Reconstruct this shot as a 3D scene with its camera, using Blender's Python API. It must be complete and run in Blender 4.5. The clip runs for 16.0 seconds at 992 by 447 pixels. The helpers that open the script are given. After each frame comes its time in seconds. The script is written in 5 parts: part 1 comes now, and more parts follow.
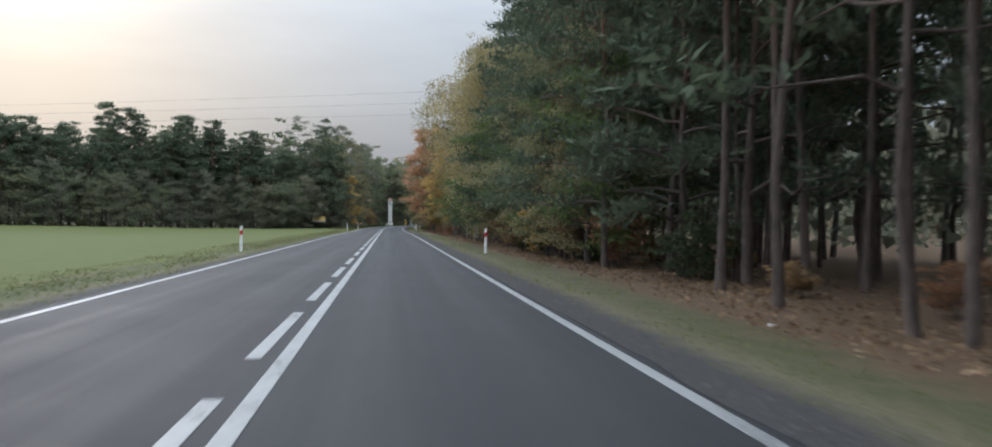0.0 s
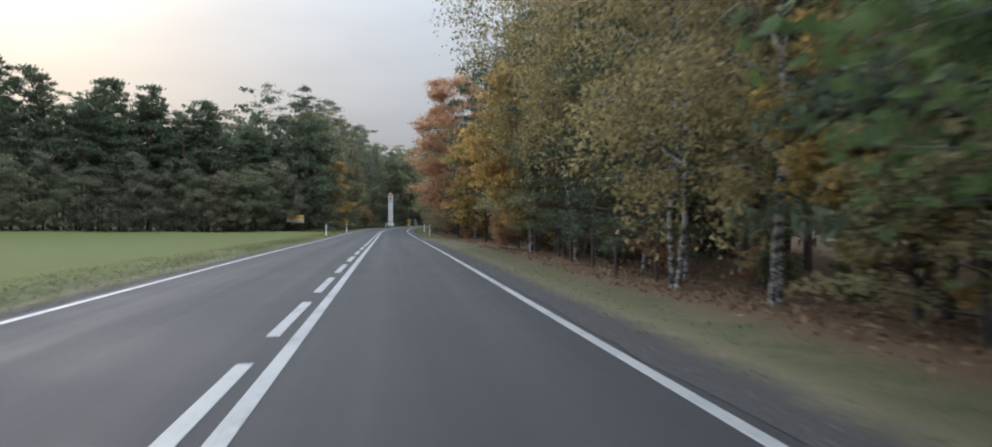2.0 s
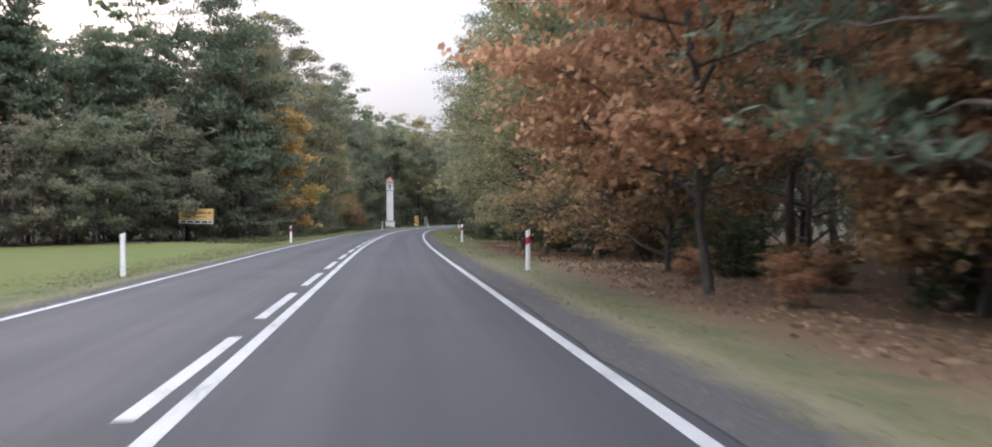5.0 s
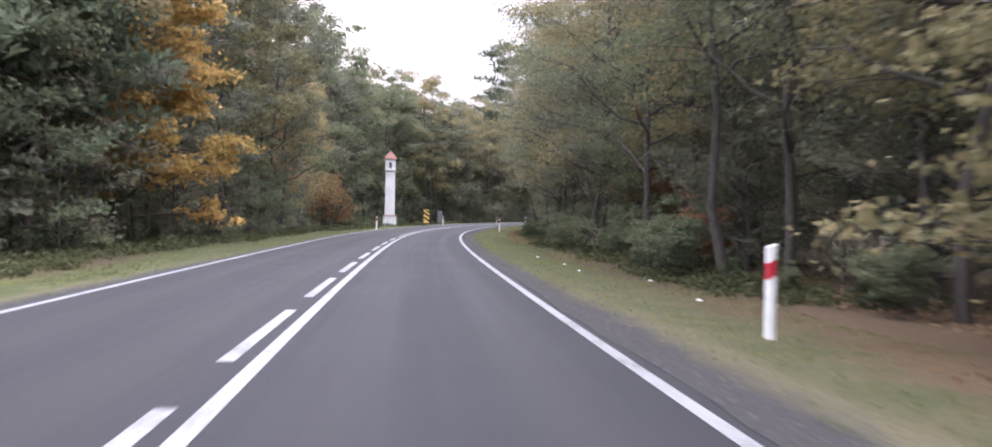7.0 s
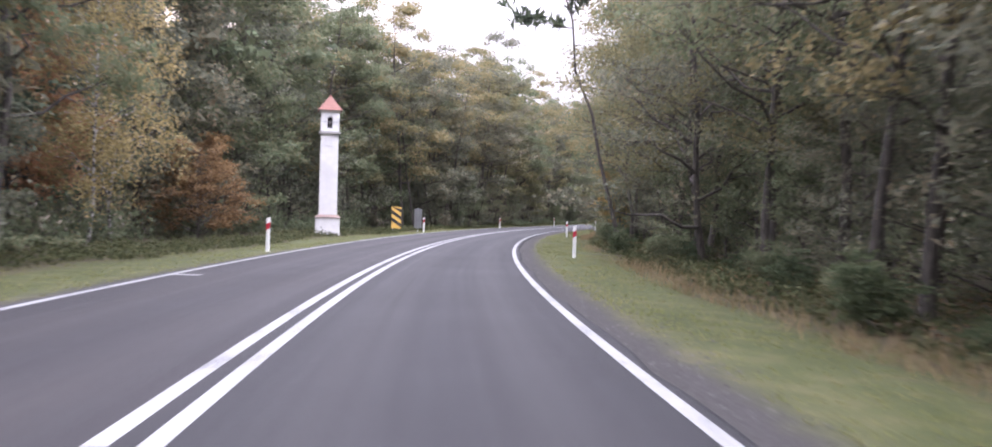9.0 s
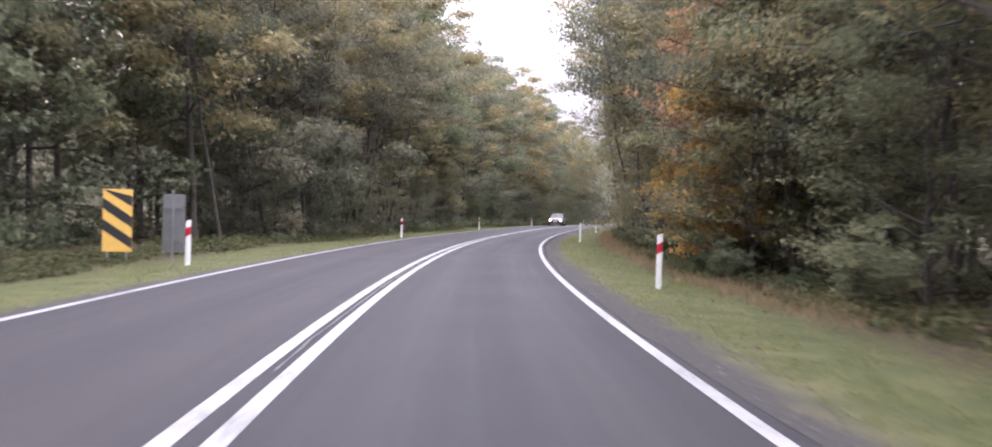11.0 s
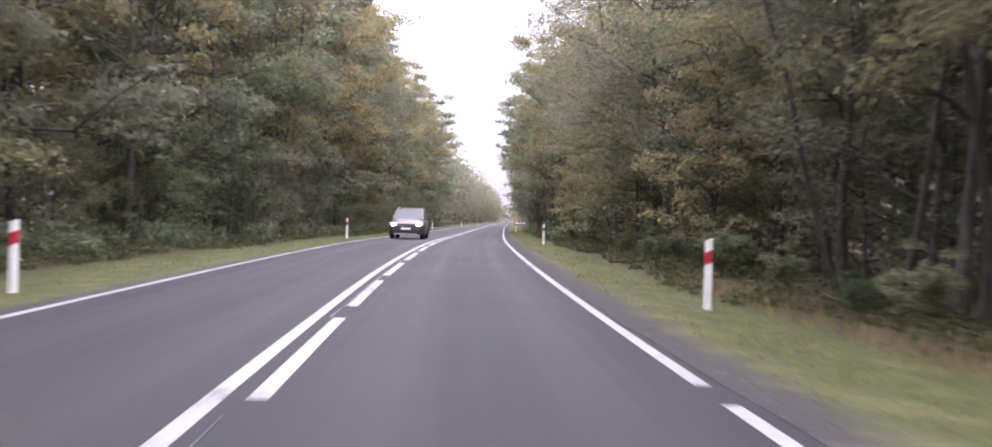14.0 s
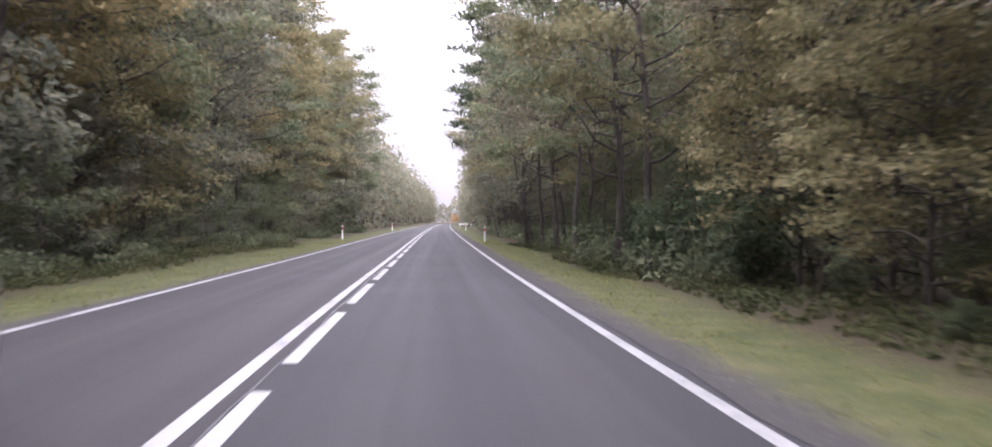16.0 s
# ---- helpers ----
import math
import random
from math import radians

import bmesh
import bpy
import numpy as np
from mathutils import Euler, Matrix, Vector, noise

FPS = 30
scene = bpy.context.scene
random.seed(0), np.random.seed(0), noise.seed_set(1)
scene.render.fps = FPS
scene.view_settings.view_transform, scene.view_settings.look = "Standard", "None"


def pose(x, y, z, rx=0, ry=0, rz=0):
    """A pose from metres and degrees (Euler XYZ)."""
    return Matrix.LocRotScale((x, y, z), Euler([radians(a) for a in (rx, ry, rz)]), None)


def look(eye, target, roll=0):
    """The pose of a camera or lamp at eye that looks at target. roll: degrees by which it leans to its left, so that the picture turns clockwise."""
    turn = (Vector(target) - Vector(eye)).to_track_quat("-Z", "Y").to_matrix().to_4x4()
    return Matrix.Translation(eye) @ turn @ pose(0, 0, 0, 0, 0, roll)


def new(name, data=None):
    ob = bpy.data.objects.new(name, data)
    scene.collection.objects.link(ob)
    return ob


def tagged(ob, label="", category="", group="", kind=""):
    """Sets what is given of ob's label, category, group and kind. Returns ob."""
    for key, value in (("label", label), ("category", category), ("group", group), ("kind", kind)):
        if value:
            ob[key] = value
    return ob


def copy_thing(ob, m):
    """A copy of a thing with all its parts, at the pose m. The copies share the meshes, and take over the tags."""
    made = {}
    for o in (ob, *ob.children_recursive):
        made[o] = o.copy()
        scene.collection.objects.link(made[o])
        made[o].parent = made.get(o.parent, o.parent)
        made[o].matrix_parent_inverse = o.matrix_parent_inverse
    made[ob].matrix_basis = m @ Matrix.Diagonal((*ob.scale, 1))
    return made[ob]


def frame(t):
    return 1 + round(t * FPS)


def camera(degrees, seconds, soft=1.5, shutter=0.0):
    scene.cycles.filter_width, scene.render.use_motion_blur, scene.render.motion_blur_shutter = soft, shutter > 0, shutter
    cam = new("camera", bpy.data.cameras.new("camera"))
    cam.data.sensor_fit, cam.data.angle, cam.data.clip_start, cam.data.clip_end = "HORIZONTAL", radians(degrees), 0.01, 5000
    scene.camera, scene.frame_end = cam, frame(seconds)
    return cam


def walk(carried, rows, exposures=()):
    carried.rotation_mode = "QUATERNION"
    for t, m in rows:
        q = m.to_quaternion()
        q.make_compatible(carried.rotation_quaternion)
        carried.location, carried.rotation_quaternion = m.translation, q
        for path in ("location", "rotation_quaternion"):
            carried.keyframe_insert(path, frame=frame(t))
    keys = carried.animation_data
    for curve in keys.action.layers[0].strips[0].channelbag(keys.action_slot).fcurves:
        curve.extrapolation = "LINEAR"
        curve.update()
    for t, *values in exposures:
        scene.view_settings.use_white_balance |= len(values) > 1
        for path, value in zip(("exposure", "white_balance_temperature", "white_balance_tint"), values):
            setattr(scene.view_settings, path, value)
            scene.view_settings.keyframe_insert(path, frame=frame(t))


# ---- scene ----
# ---- camera ----
cam = camera(58.35, 16.0, 1.75, 0.24)
PATH = [
    (0.0, pose(1.184, -0.000, 1.275, 89.898, -0.512, -6.853)),
    (0.5, pose(1.159, 11.674, 1.275, 89.861, -0.427, -6.864)),
    (1.0, pose(1.161, 23.365, 1.275, 89.847, -0.369, -6.845)),
    (1.5, pose(1.163, 35.081, 1.275, 89.832, -0.312, -6.827)),
    (2.0, pose(1.228, 46.854, 1.275, 89.841, -0.195, -6.829)),
    (2.5, pose(1.294, 58.611, 1.275, 89.849, -0.077, -6.832)),
    (3.0, pose(1.392, 70.268, 1.274, 89.873, 0.040, -6.839)),
    (3.5, pose(1.491, 81.890, 1.261, 89.897, 0.157, -6.847)),
    (4.0, pose(1.552, 93.511, 1.226, 89.827, 0.259, -6.808)),
    (4.5, pose(1.614, 105.144, 1.184, 89.757, 0.361, -6.769)),
    (5.0, pose(1.638, 116.827, 1.147, 89.703, 0.399, -6.735)),
    (5.5, pose(1.614, 128.521, 1.127, 89.655, 0.170, -6.582)),
    (6.0, pose(1.558, 140.234, 1.118, 89.609, -0.237, -6.352)),
    (6.5, pose(1.525, 151.938, 1.111, 89.563, -0.644, -6.372)),
    (7.0, pose(1.591, 163.606, 1.102, 89.517, -1.051, -6.760)),
    (7.5, pose(1.776, 175.224, 1.092, 89.682, -1.311, -6.981)),
    (8.0, pose(2.121, 186.688, 1.081, 89.725, -1.435, -7.120)),
    (8.5, pose(2.623, 198.052, 1.077, 89.637, -1.625, -7.726)),
    (9.0, pose(3.427, 209.377, 1.090, 89.639, -1.565, -8.688)),
    (9.5, pose(4.388, 220.640, 1.113, 89.669, -1.529, -10.296)),
    (10.0, pose(5.655, 231.821, 1.138, 89.688, -1.524, -12.183)),
    (10.5, pose(7.370, 242.932, 1.168, 89.706, -1.520, -14.155)),
    (11.0, pose(9.528, 253.996, 1.204, 89.725, -1.515, -15.997)),
    (11.5, pose(12.117, 265.027, 1.242, 89.793, -1.593, -17.820)),
    (12.0, pose(15.156, 276.007, 1.282, 89.894, -1.745, -19.905)),
    (12.5, pose(18.670, 286.942, 1.324, 89.870, -1.747, -22.175)),
    (13.0, pose(22.598, 297.810, 1.367, 89.891, -1.752, -24.379)),
    (13.5, pose(26.953, 308.588, 1.414, 90.038, -1.835, -26.289)),
    (14.0, pose(31.436, 319.449, 1.484, 89.970, -1.521, -27.527)),
    (14.5, pose(36.150, 330.131, 1.580, 89.952, -1.172, -28.960)),
    (15.0, pose(41.085, 340.529, 1.681, 89.804, -0.686, -30.113)),
    (15.5, pose(46.079, 350.724, 1.759, 89.577, -0.280, -30.990)),
    (16.0, pose(51.232, 360.757, 1.786, 90.016, -0.344, -31.848)),
]
walk(cam, PATH, exposures=[
    (0.0, 0.12, 5600, 12), (3.5, 0.33, 5750, 16), (5.0, 0.82, 5850, 21), (7.5, 1.38, 5950, 32), (9.0, 1.58, 5950, 34),
    (11.5, 1.6, 6150, 35), (13.5, 1.68, 6150, 36), (14.5, 1.58, 6150, 35), (16.0, 1.62, 6150, 35)])

# ---- world and sun ----
SUN_AZ = 21.0          # degrees to the left of +y
SUN_EL = 14.0
sun_way = Vector((-math.sin(radians(SUN_AZ)) * math.cos(radians(SUN_EL)),
                  math.cos(radians(SUN_AZ)) * math.cos(radians(SUN_EL)), math.sin(radians(SUN_EL))))


def make_world():
    w = bpy.data.worlds.new("overcast_sky")
    w.use_nodes = True
    scene.world = w
    nt = w.node_tree
    n, l = nt.nodes, nt.links
    bg = n["Background"]
    sky = n.new("ShaderNodeTexSky")
    sky.sky_type = 'NISHITA'
    sky.sun_disc = False
    sky.sun_elevation = radians(SUN_EL)
    sky.sun_rotation = radians(-SUN_AZ)
    sky.air_density = 1.5
    sky.dust_density = 6.0
    tc = n.new("ShaderNodeTexCoord")
    # layered cloud: soft streaks
    mp = n.new("ShaderNodeMapping")
    mp.inputs["Scale"].default_value = (1.0, 1.0, 5.0)
    l.new(tc.outputs["Generated"], mp.inputs[0])
    nz = n.new("ShaderNodeTexNoise")
    nz.inputs["Scale"].default_value = 2.2
    nz.inputs["Detail"].default_value = 5.0
    nz.inputs["Roughness"].default_value = 0.5
    l.new(mp.outputs[0], nz.inputs["Vector"])
    cr = n.new("ShaderNodeValToRGB")
    cr.color_ramp.elements[0].position, cr.color_ramp.elements[0].color = 0.3, (2.1, 2.24, 2.25, 1)
    cr.color_ramp.elements[1].position, cr.color_ramp.elements[1].color = 0.75, (3.0, 3.13, 3.08, 1)
    l.new(nz.outputs["Fac"], cr.inputs[0])
    # an overcast sky is brighter overhead than at the horizon; zenith boosted beyond that to light the trees
    sx = n.new("ShaderNodeSeparateXYZ")
    l.new(tc.outputs["Generated"], sx.inputs[0])
    up = n.new("ShaderNodeMath")
    up.operation = 'MULTIPLY_ADD'
    up.use_clamp = False
    up.inputs[1].default_value, up.inputs[2].default_value = 13.5, 1.0
    pos = n.new("ShaderNodeMath")
    pos.operation = 'MAXIMUM'
    pos.inputs[1].default_value = 0.0
    l.new(sx.outputs[2], pos.inputs[0])
    curve = n.new("ShaderNodeMath")
    curve.operation = 'POWER'
    curve.inputs[1].default_value = 1.85
    l.new(pos.outputs[0], curve.inputs[0])
    l.new(curve.outputs[0], up.inputs[0])
    dome = n.new("ShaderNodeMixRGB")
    dome.blend_type = 'MULTIPLY'
    dome.inputs[0].default_value = 1.0
    l.new(cr.outputs[0], dome.inputs[1])
    l.new(up.outputs[0], dome.inputs[2])
    # brighter, warm cloud round the hidden sun
    dot = n.new("ShaderNodeVectorMath")
    dot.operation = 'DOT_PRODUCT'
    dot.inputs[1].default_value = sun_way
    l.new(tc.outputs["Generated"], dot.inputs[0])
    pw = n.new("ShaderNodeMath")
    pw.operation = 'POWER'
    mx0 = n.new("ShaderNodeMath")
    mx0.operation = 'MAXIMUM'
    mx0.inputs[1].default_value = 0.0
    l.new(dot.outputs["Value"], mx0.inputs[0])
    l.new(mx0.outputs[0], pw.inputs[0])
    pw.inputs[1].default_value = 130.0
    glow = n.new("ShaderNodeMixRGB")
    glow.blend_type = 'ADD'
    glow.inputs[2].default_value = (1.7, 1.45, 1.05, 1)
    l.new(pw.outputs[0], glow.inputs[0])
    l.new(dome.outputs[0], glow.inputs[1])
    mix = n.new("ShaderNodeMixRGB")
    mix.inputs[0].default_value = 0.95
    l.new(sky.outputs[0], mix.inputs[1])
    l.new(glow.outputs[0], mix.inputs[2])
    l.new(mix.outputs[0], bg.inputs["Color"])
    bg.inputs["Strength"].default_value = 0.12


make_world()
sun = bpy.data.lights.new("sun", 'SUN')
sun.energy, sun.angle, sun.color = 0.7, radians(14), (1.0, 0.9, 0.76)
sun_ob = new("sun", sun)
sun_ob.matrix_world = look(tuple(sun_way * 100), (0, 0, 0))

# ---- the line of the road ----
BEND = [(140, 0.0), (160, -1.06), (180, -0.62), (200, -1.18), (220, -3.34), (240, -3.64), (260, -3.12), (280, -3.19), (300, -2.93), (320, -2.11), (340, -1.32), (360, -1.22), (380, -0.66), (400, -0.08)]
RISE = [(-200, 0), (0, -0.0), (40, -0.0), (80, 0.0), (120, -0.14), (160, -0.17), (200, -0.21), (240, -0.12), (280, 0.01), (320, 0.17), (360, 0.52), (400, 0.5), (440, 0.65), (480, 0.79), (520, 0.93), (560, 1.06), (600, 1.2), (640, 1.34), (1200, 3.30)]
_S = np.arange(-200.0, 1200.0, 2.0)
_K = np.interp(_S, [a for a, b in BEND], [b for a, b in BEND]) / 1000
_TH = np.cumsum(_K) * 2
_TH -= np.interp(0, _S, _TH)
_X, _Y = np.cumsum(-np.sin(_TH)) * 2, np.cumsum(np.cos(_TH)) * 2
_X -= np.interp(0, _S, _X)
_Y -= np.interp(0, _S, _Y)
_Z = np.interp(_S, [a for a, b in RISE], [b for a, b in RISE])
_h = np.hanning(21) / np.hanning(21).sum()
_Z = np.convolve(np.pad(_Z, 10, 'edge'), _h, 'valid')
EDGE_L, EDGE_R = -3.49, 3.41       # edge lines, from the road's middle


def line_at(s, u, dz=0.0):
    """World place at s metres along the road and u metres to the right of its middle."""
    th = np.interp(s, _S, _TH)
    return (np.interp(s, _S, _X) + u * np.cos(th), np.interp(s, _S, _Y) + u * np.sin(th), np.interp(s, _S, _Z) + dz)


def heading(s):
    return math.degrees(float(np.interp(s, _S, _TH)))


def drop(s, u):
    """Height of the ground relative to the road's middle."""
    a = np.abs(u)
    d = np.interp(a, [0, 3.5, 4.0, 5.0, 6.5, 9.0, 14, 60], [0, -.0, -.04, -.10, -.16, -.22, -.25, -.2])
    bump = 0.05 * np.sin(s * .9 + u * 2.1) * np.sin(u * 1.3 - s * .37) + 0.08 * np.sin(s * .21 + u * .33)
    side = np.clip((a - 4.6) / 4, 0, 1)
    field = (u < -6) & (s < 150)
    rise = .7 * np.clip((-u - 30) / 40, 0, 1) * (s < 260)
    return d + rise + bump * side * np.where(field, .35, 1)


def ground_at(s, u, dz=0.0):
    x, y, z = line_at(s, u)
    return float(x), float(y), float(z + drop(np.float64(s), np.float64(u)) + dz)


# ---- materials ----
def shader(name):
    m = bpy.data.materials.new(name)
    m.use_nodes = True
    nt = m.node_tree
    return m, nt.nodes, nt.links, nt.nodes["Principled BSDF"]


def noise_node(n, l, scale, detail=4, rough=.55, vec=None):
    t = n.new("ShaderNodeTexNoise")
    t.inputs["Scale"].default_value, t.inputs["Detail"].default_value = scale, detail
    t.inputs["Roughness"].default_value = rough
    if vec:
        l.new(vec, t.inputs["Vector"])
    return t


def ramp(n, l, fac, *stops):
    r = n.new("ShaderNodeValToRGB")
    els = r.color_ramp.elements
    while len(els) < len(stops):
        els.new(0.5)
    for e, (p, c) in zip(els, stops):
        e.position = p
        e.color = (*c, 1) if len(c) == 3 else c
    l.new(fac, r.inputs[0])
    return r


def mixed(n, l, fac, a, b, mode='MIX'):
    m = n.new("ShaderNodeMixRGB")
    m.blend_type = mode
    for i, v in ((0, fac), (1, a), (2, b)):
        if isinstance(v, (int, float)):
            m.inputs[i].default_value = v
        elif isinstance(v, tuple):
            m.inputs[i].default_value = (*v, 1)
        else:
            l.new(v, m.inputs[i])
    return m.outputs[0]


def maths(n, l, op, a, b=0.0):
    m = n.new("ShaderNodeMath")
    m.operation = op
    for i, v in ((0, a), (1, b)):
        if isinstance(v, (int, float)):
            m.inputs[i].default_value = v
        else:
            l.new(v, m.inputs[i])
    return m.outputs[0]


def bumped(n, l, b, height, strength=.3, dist=.02):
    k = n.new("ShaderNodeBump")
    k.inputs["Strength"].default_value, k.inputs["Distance"].default_value = strength, dist
    l.new(height, k.inputs["Height"])
    l.new(k.outputs[0], b.inputs["Normal"])


def simple(name, col, rough=.6, metal=0.0, var=.12, scale=8.0, bump=.1):
    m, n, l, b = shader(name)
    tc = n.new("ShaderNodeTexCoord")
    z = noise_node(n, l, scale, 5, .6, tc.outputs["Object"])
    z2 = noise_node(n, l, scale * .13, 3, .5, tc.outputs["Object"])
    f = maths(n, l, 'MULTIPLY', z.outputs["Fac"], z2.outputs["Fac"])
    f = maths(n, l, 'MULTIPLY', f, 2.0)
    lo = tuple(c * (1 - var) for c in col)
    hi = tuple(min(1, c * (1 + var)) for c in col)
    r = ramp(n, l, f, (.2, lo), (.8, hi))
    l.new(r.outputs[0], b.inputs["Base Color"])
    b.inputs["Roughness"].default_value, b.inputs["Metallic"].default_value = rough, metal
    if bump:
        bumped(n, l, b, z.outputs["Fac"], bump, .01)
    return m


def leaf_material(name, cols, trans=.5):
    """Leaves: colour varies from leaf to leaf and from tree to tree; some light passes through."""
    m, n, l, b = shader(name)
    geo = n.new("ShaderNodeNewGeometry")
    info = n.new("ShaderNodeObjectInfo")
    tc = n.new("ShaderNodeTexCoord")
    big = noise_node(n, l, .45, 2, .5, tc.outputs["Object"])
    f = maths(n, l, 'MULTIPLY', geo.outputs["Random Per Island"], .5)
    f = maths(n, l, 'ADD', f, maths(n, l, 'MULTIPLY', big.outputs["Fac"], .7))
    f = maths(n, l, 'ADD', f, maths(n, l, 'MULTIPLY', maths(n, l, 'SUBTRACT', info.outputs["Random"], .5), .35))
    f = maths(n, l, 'SUBTRACT', f, .1)
    stops = [((i + .5) / len(cols), c) for i, c in enumerate(cols)]
    r = ramp(n, l, f, *stops)
    b.inputs["Roughness"].default_value = .75
    b.inputs["Specular IOR Level"].default_value = .12
    l.new(r.outputs[0], b.inputs["Base Color"])
    t = n.new("ShaderNodeBsdfTranslucent")
    l.new(r.outputs[0], t.inputs["Color"])
    mix = n.new("ShaderNodeMixShader")
    mix.inputs[0].default_value = trans
    l.new(b.outputs[0], mix.inputs[1])
    l.new(t.outputs[0], mix.inputs[2])
    l.new(mix.outputs[0], n["Material Output"].inputs["Surface"])
    return m


def bark_material(name, lo, hi, scale=(6, 6, 1.2), upper=None):
    m, n, l, b = shader(name)
    tc = n.new("ShaderNodeTexCoord")
    mp = n.new("ShaderNodeMapping")
    mp.inputs["Scale"].default_value = scale
    l.new(tc.outputs["Object"], mp.inputs[0])
    z = noise_node(n, l, 2.5, 6, .65, mp.outputs[0])
    r = ramp(n, l, z.outputs["Fac"], (.35, lo), (.65, hi))
    col = r.outputs[0]
    if upper:
        sx = n.new("ShaderNodeSeparateXYZ")
        l.new(tc.outputs["Object"], sx.inputs[0])
        up = ramp(n, l, maths(n, l, 'DIVIDE', sx.outputs[2], 16.0), (.25, (0, 0, 0)), (.6, (1, 1, 1)))
        r2 = ramp(n, l, z.outputs["Fac"], (.3, tuple(c * .6 for c in upper)), (.7, upper))
        col = mixed(n, l, up.outputs[0], col, r2.outputs[0])
    l.new(col, b.inputs["Base Color"])
    b.inputs["Roughness"].default_value = .9
    bumped(n, l, b, z.outputs["Fac"], .6, .03)
    return m


def birch_material():
    m, n, l, b = shader("birch_bark")
    tc = n.new("ShaderNodeTexCoord")
    mp = n.new("ShaderNodeMapping")
    mp.inputs["Scale"].default_value = (4, 4, 6)
    l.new(tc.outputs["Object"], mp.inputs[0])
    z = noise_node(n, l, 1.2, 5, .6, mp.outputs[0])
    r = ramp(n, l, z.outputs["Fac"], (.44, (.03, .028, .025)), (.53, (.33, .31, .29)), (.8, (.48, .46, .43)))
    l.new(r.outputs[0], b.inputs["Base Color"])
    b.inputs["Roughness"].default_value = .75
    return m


def asphalt_material():
    m, n, l, b = shader("asphalt")
    uv = n.new("ShaderNodeUVMap")
    uv.uv_map = "road"
    sep = n.new("ShaderNodeSeparateXYZ")
    l.new(uv.outputs[0], sep.inputs[0])
    fine = noise_node(n, l, 90, 3, .7, uv.outputs[0])
    mid = noise_node(n, l, .35, 5, .6, uv.outputs[0])
    mp = n.new("ShaderNodeMapping")
    mp.inputs["Scale"].default_value = (1.6, .02, 1)
    l.new(uv.outputs[0], mp.inputs[0])
    streak = noise_node(n, l, 1.6, 4, .6, mp.outputs[0])
    base = ramp(n, l, fine.outputs["Fac"], (.3, (.013, .0135, .0145)), (.55, (.0255, .0255, .027)), (.8, (.066, .066, .065)))
    f = maths(n, l, 'ADD', maths(n, l, 'MULTIPLY', mid.outputs["Fac"], .5), maths(n, l, 'MULTIPLY', streak.outputs["Fac"], .6))
    tone = ramp(n, l, f, (.35, (.72, .72, .74)), (.7, (1.15, 1.12, 1.1)))
    col = mixed(n, l, 1.0, base.outputs[0], tone.outputs[0], 'MULTIPLY')
    # the older lane is a little lighter and browner
    side = ramp(n, l, maths(n, l, 'ADD', maths(n, l, 'MULTIPLY', sep.outputs[0], 1.5), .5), (.45, (1.1, 1.05, 1.03)), (.6, (1, 1, 1)))
    col = mixed(n, l, 1.0, col, side.outputs[0], 'MULTIPLY')
    # wheel paths: polished by tyres, and lightened in colour to suggest their sheen
    lane = maths(n, l, 'ABSOLUTE', maths(n, l, 'SUBTRACT', maths(n, l, 'ABSOLUTE', maths(n, l, 'SUBTRACT', sep.outputs[0], .05)), 1.7))
    off = maths(n, l, 'ADD', maths(n, l, 'ABSOLUTE', maths(n, l, 'SUBTRACT', lane, .78)), maths(n, l, 'MULTIPLY', maths(n, l, 'SUBTRACT', streak.outputs["Fac"], .5), .9))
    wheel = ramp(n, l, off, (.05, (1, 1, 1)), (.62, (0, 0, 0))).outputs[0]
    col = mixed(n, l, 1.0, col, mixed(n, l, wheel, (.86, .86, .88), (.97, .96, .95)), 'MULTIPLY')
    l.new(col, b.inputs["Base Color"])
    rr = ramp(n, l, f, (.3, (.66, .66, .66)), (.7, (.84, .84, .84)))
    l.new(mixed(n, l, maths(n, l, 'MULTIPLY', wheel, .16), rr.outputs[0], (.5, .5, .5)), b.inputs["Roughness"])
    b.inputs["Specular IOR Level"].default_value = .2
    bumped(n, l, b, fine.outputs["Fac"], .35, .006)
    return m


